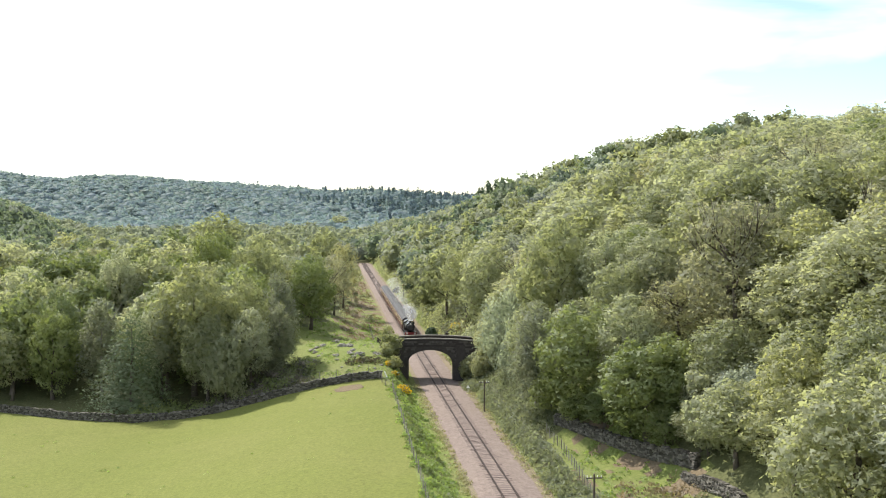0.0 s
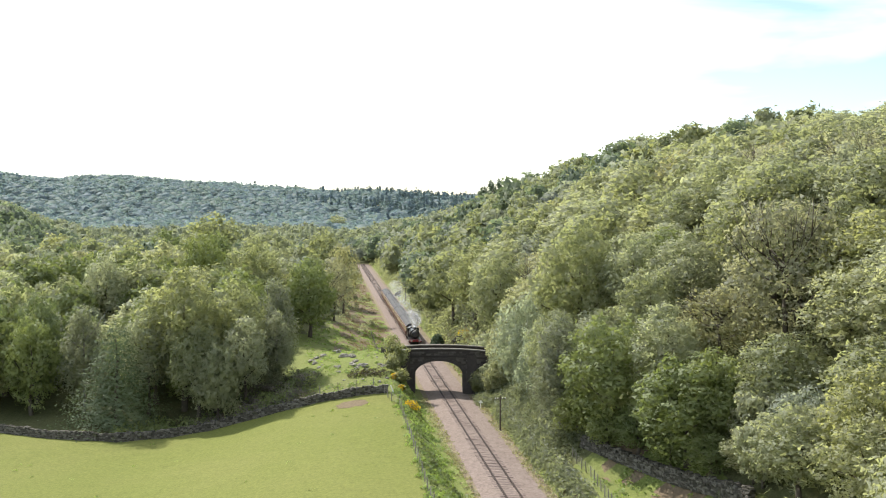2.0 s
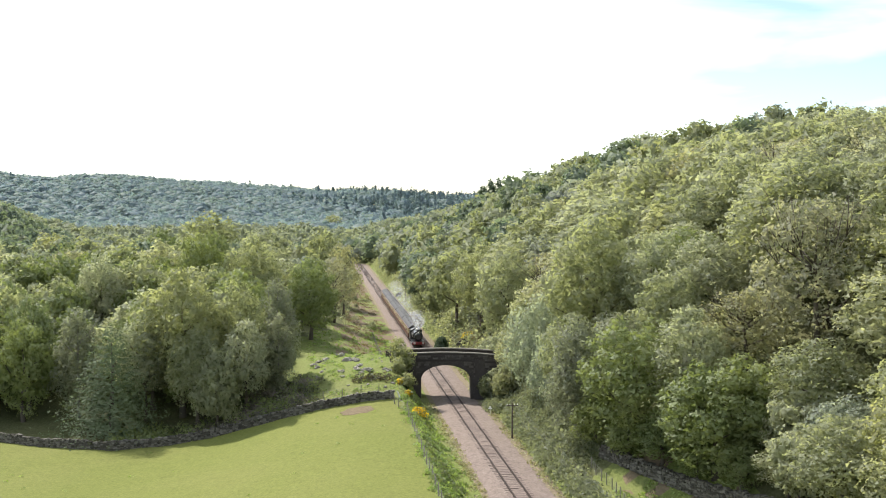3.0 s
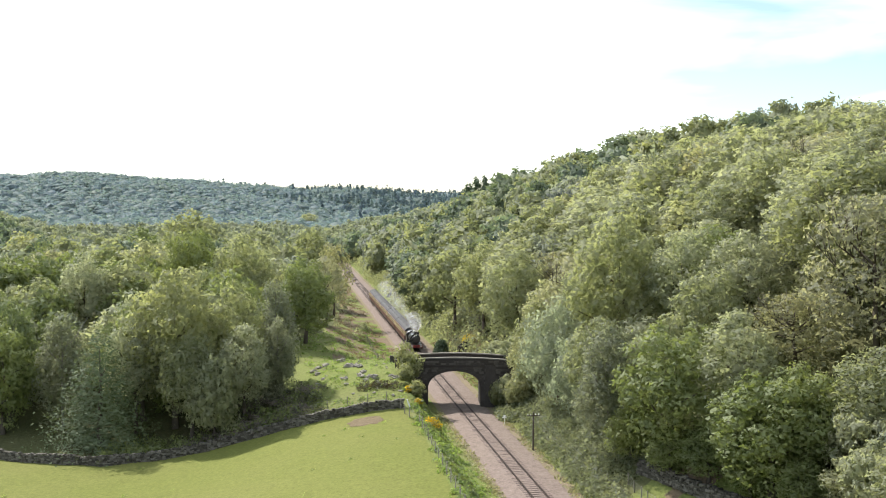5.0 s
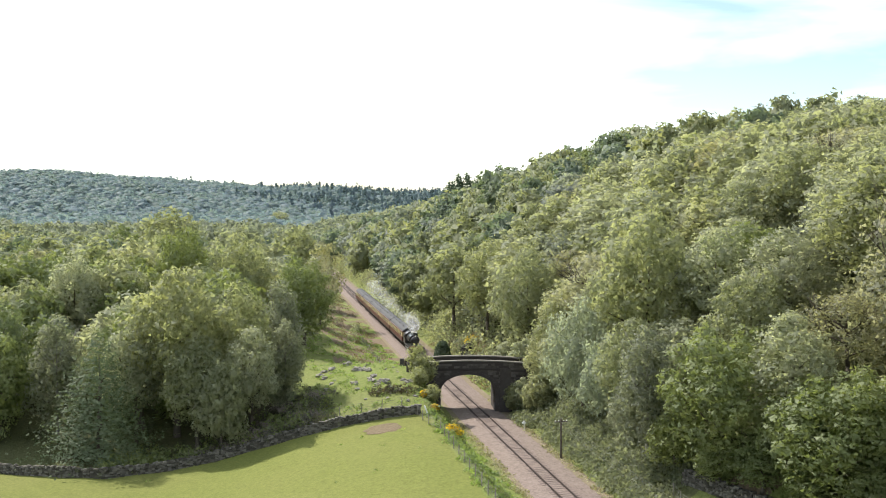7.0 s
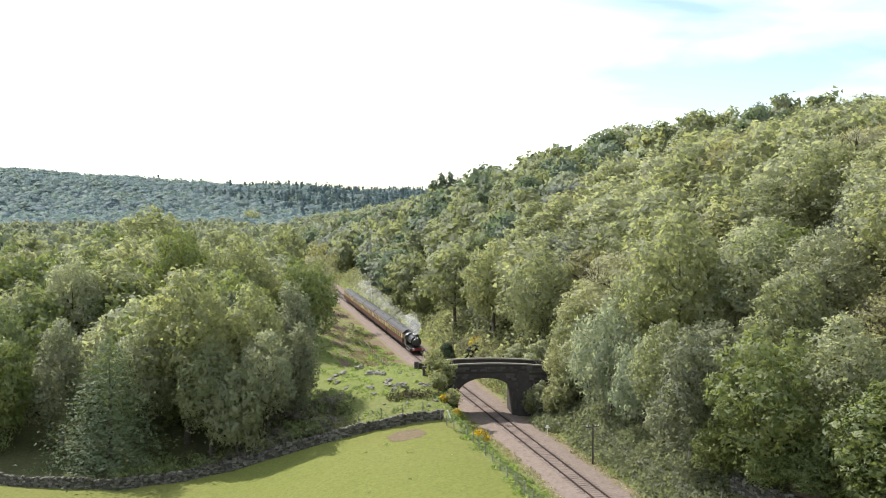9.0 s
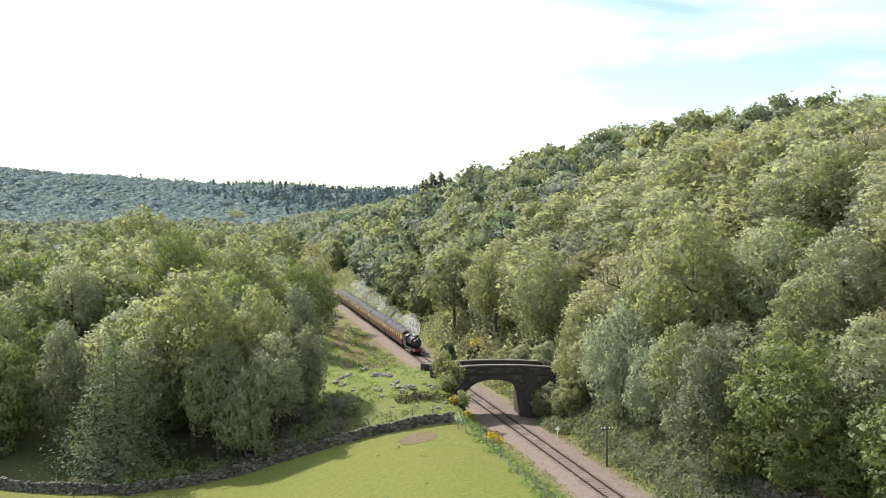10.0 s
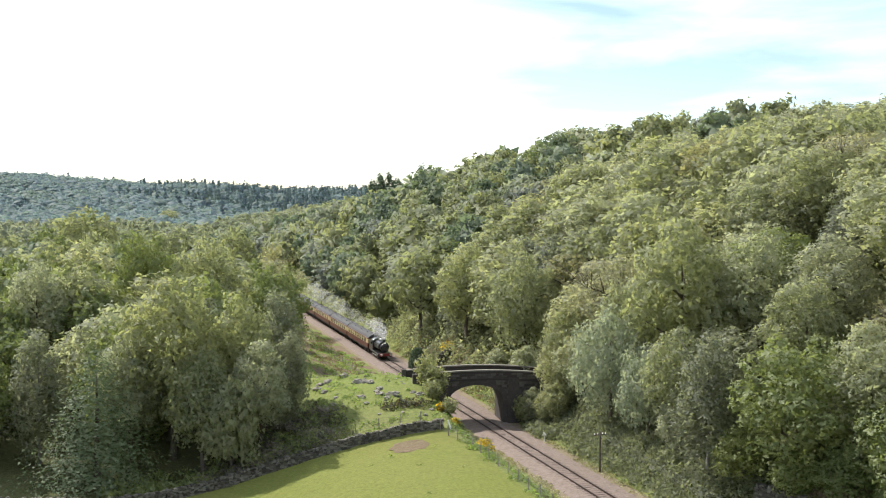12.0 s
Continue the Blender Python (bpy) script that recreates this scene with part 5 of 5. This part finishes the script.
for x, y, r in ((-6.35, 144.9, 1.15), (-8.9, 156.5, 0.7), (-7.9, 153.2, 0.6), (2.4, 209.5, 1.5)):
    bush = thing("gorse_bush", "gorse bush covered in bright yellow flowers", "bush", "gorse bushes", pose(x, y, float(land(x, y))))
    gr = np.random.default_rng(int(r * 100))
    out = gr.normal(size=(420, 3))
    out /= np.linalg.norm(out, axis=1, keepdims=True)
    out[:, 2] = np.abs(out[:, 2])
    at = out * r * gr.uniform(0.6, 1.05, (420, 1)) * np.array([1.15, 1, 1.15])
    v = sprays(gr, at, out, 0.3)[0]
    part("foliage", mesh_from("foliage", v[:360], np.arange(360).reshape(-1, 3), LEAF["bramble"], np.zeros(360)), None, bush)
    tagged(part("flowers", mesh_from("flowers", v[360:], np.arange(len(v) - 360).reshape(-1, 3), LEAF["gorse"], np.zeros(len(v) - 360)), None, bush, "yellow blossom"), kind="stuff")
for kind, x, y, h, r in (("sapling", 3.4, 163.9, 4.2, 1.5), ("hawthorn", 4.8, 163.6, 4.6, 2.0), ("sapling", -9.7, 163.2, 4.6, 1.7), ("sapling", -8.7, 161.2, 4.4, 1.8), ("sapling", -9.6, 158.8, 2.8, 1.3), ("sapling", -8.0, 156.0, 2.4, 1.3), ("hawthorn", 5.2, 184.0, 4.0, 2.4), ("hawthorn", 5.6, 160.4, 4.2, 1.8), ("hawthorn", -27.5, 160.5, 3.4, 2.0)):
    tree(kind, x, y, h, r)


def blot(name, x, y, rx, ry, material, label, seed):
    """A bare patch with an uneven edge that follows the ground."""
    n, rings = 40, 7
    v, f = [], []
    for k in range(rings + 1):
        for j in range(n):
            a = 2 * math.pi * j / n
            s = (k / rings) * (1 + 0.22 * noise.noise(Vector((2 * math.cos(a), 2 * math.sin(a), seed))))
            px, py = x + rx * s * math.cos(a), y + ry * s * math.sin(a)
            v.append((px, py, float(land(px, py)) + 0.09 - 0.08 * (k == rings)))
    for k in range(rings):
        f += [[k * n + j, k * n + (j + 1) % n, (k + 1) * n + (j + 1) % n, (k + 1) * n + j] for j in range(n)]
    return tagged(new(name, mesh_from(name, v, f, material, smooth=True)), label, "ground", kind="structure")


blot("bare_patch", -14.4, 146.4, 2.2, 2.1, DIRT, "bare brown earth patch in the grass", 1)


def brush(x, y, r, n, seed):
    """A heap of dead grey-brown branches."""
    br = random.Random(seed)
    bm = bmesh.new()
    for _ in range(n):
        a, u = br.uniform(0, 6.283), br.random() ** 0.5
        p = Vector((r * u * math.cos(a) * 1.5, r * u * math.sin(a), r * 0.55 * (1 - u) * br.random() + 0.1))
        q = p + Vector((br.uniform(-1, 1), br.uniform(-1, 1), br.uniform(-0.1, 0.7))) * br.uniform(0.5, 1.3)
        rod(bm, p, q, 0.045, 0.012, 4)
    ob = new("brushwood_heap", finish(bm, "brushwood_heap", DEADWOOD))
    ob.matrix_basis = pose(x, y, float(land(x, y)))
    return tagged(ob, "heap of dead grey-brown branches by the wall", "brushwood", kind="stuff")


for n, (x, y, r) in enumerate([(-26.5, 152.6, 2.2), (-23.6, 155.4, 1.8), (-29.5, 151.6, 2.0), (-25.0, 157.8, 2.0), (-32.5, 151.2, 1.6), (-22.5, 160.5, 1.4), (-28.0, 154.6, 2.2), (-24.0, 152.6, 1.6), (-31.0, 154.0, 2.0), (-26.5, 160.0, 1.8), (-35.5, 150.6, 1.6)]):
    brush(x, y, r, 170, 60 + n)

# the brown tangle of scrub between the wall and the wood, and young growth along the line
scrub = [(x, float(wall_y(x)) + rng.uniform(0.9, 12.0)) for x in [rng.uniform(-36, -20.5) for _ in range(150)]]
scrub = [(x, y) for x, y in scrub if y < 164 + (x + 22) * 0.2]
foliage("scrub_tangle", thicket(rng, scrub[::2] + scrub[1::4], 60, 1.25, 1.5), 0.26, LEAF["scrub"], "dark brown tangle of bare scrub below the wood", seed=14)
foliage("scrub_shrubs", thicket(rng, scrub[1::6], 50, 1.0, 1.8), 0.32, LEAF["dark"], "dark green shrubs among the bare scrub", seed=15)
foliage("bank_saplings", thicket(rng, strip_spots(26, -16, -6.5, 225, 420) + strip_spots(70, -11, -5.0, 400, 550), 70, 1.0, 1.8), 0.36, LEAF["ash"], "young bushes on the bank above the line", seed=16)
foliage("cutting_bushes", thicket(rng, strip_spots(150, 5.2, 11.5, 171, 330) + strip_spots(130, 5.0, 10.0, 330, 550), 64, 1.7, 3.0), 0.42, LEAF["oak"], "bright green bushes at the foot of the hillside", seed=17)
foliage("cutting_bracken", thicket(rng, strip_spots(190, 4.8, 10.5, 171, 232), 30, 1.0, 0.6), 0.32, LEAF["bracken"], "brown dead bracken on the cutting side", seed=18)

# beside the line past the bridge: a clipped dark bush, a scrap of old stonework, gorse
dome = thing("domed_bush", "dense dark domed evergreen bush beside the railway", "bush", "", pose(-3.0, 211.0, float(land(-3.0, 211.0))))
gr = np.random.default_rng(71)
out = gr.normal(size=(1500, 3))
out /= np.linalg.norm(out, axis=1, keepdims=True)
out[:, 2] = np.abs(out[:, 2])
v = sprays(gr, out * gr.uniform(0.86, 1.03, (1500, 1)) * np.array([1.6, 1.6, 3.7]), out, 0.42)[0]
part("foliage", mesh_from("foliage", v, np.arange(len(v)).reshape(-1, 3), LEAF["fir"], np.zeros(len(v))), None, dome)
stone_wall([(0.2, 206.6), (1.0, 205.8), (2.2, 206.4)], 2.4, "scrap of old grey stone wall on the cutting side", 41, 0.4)
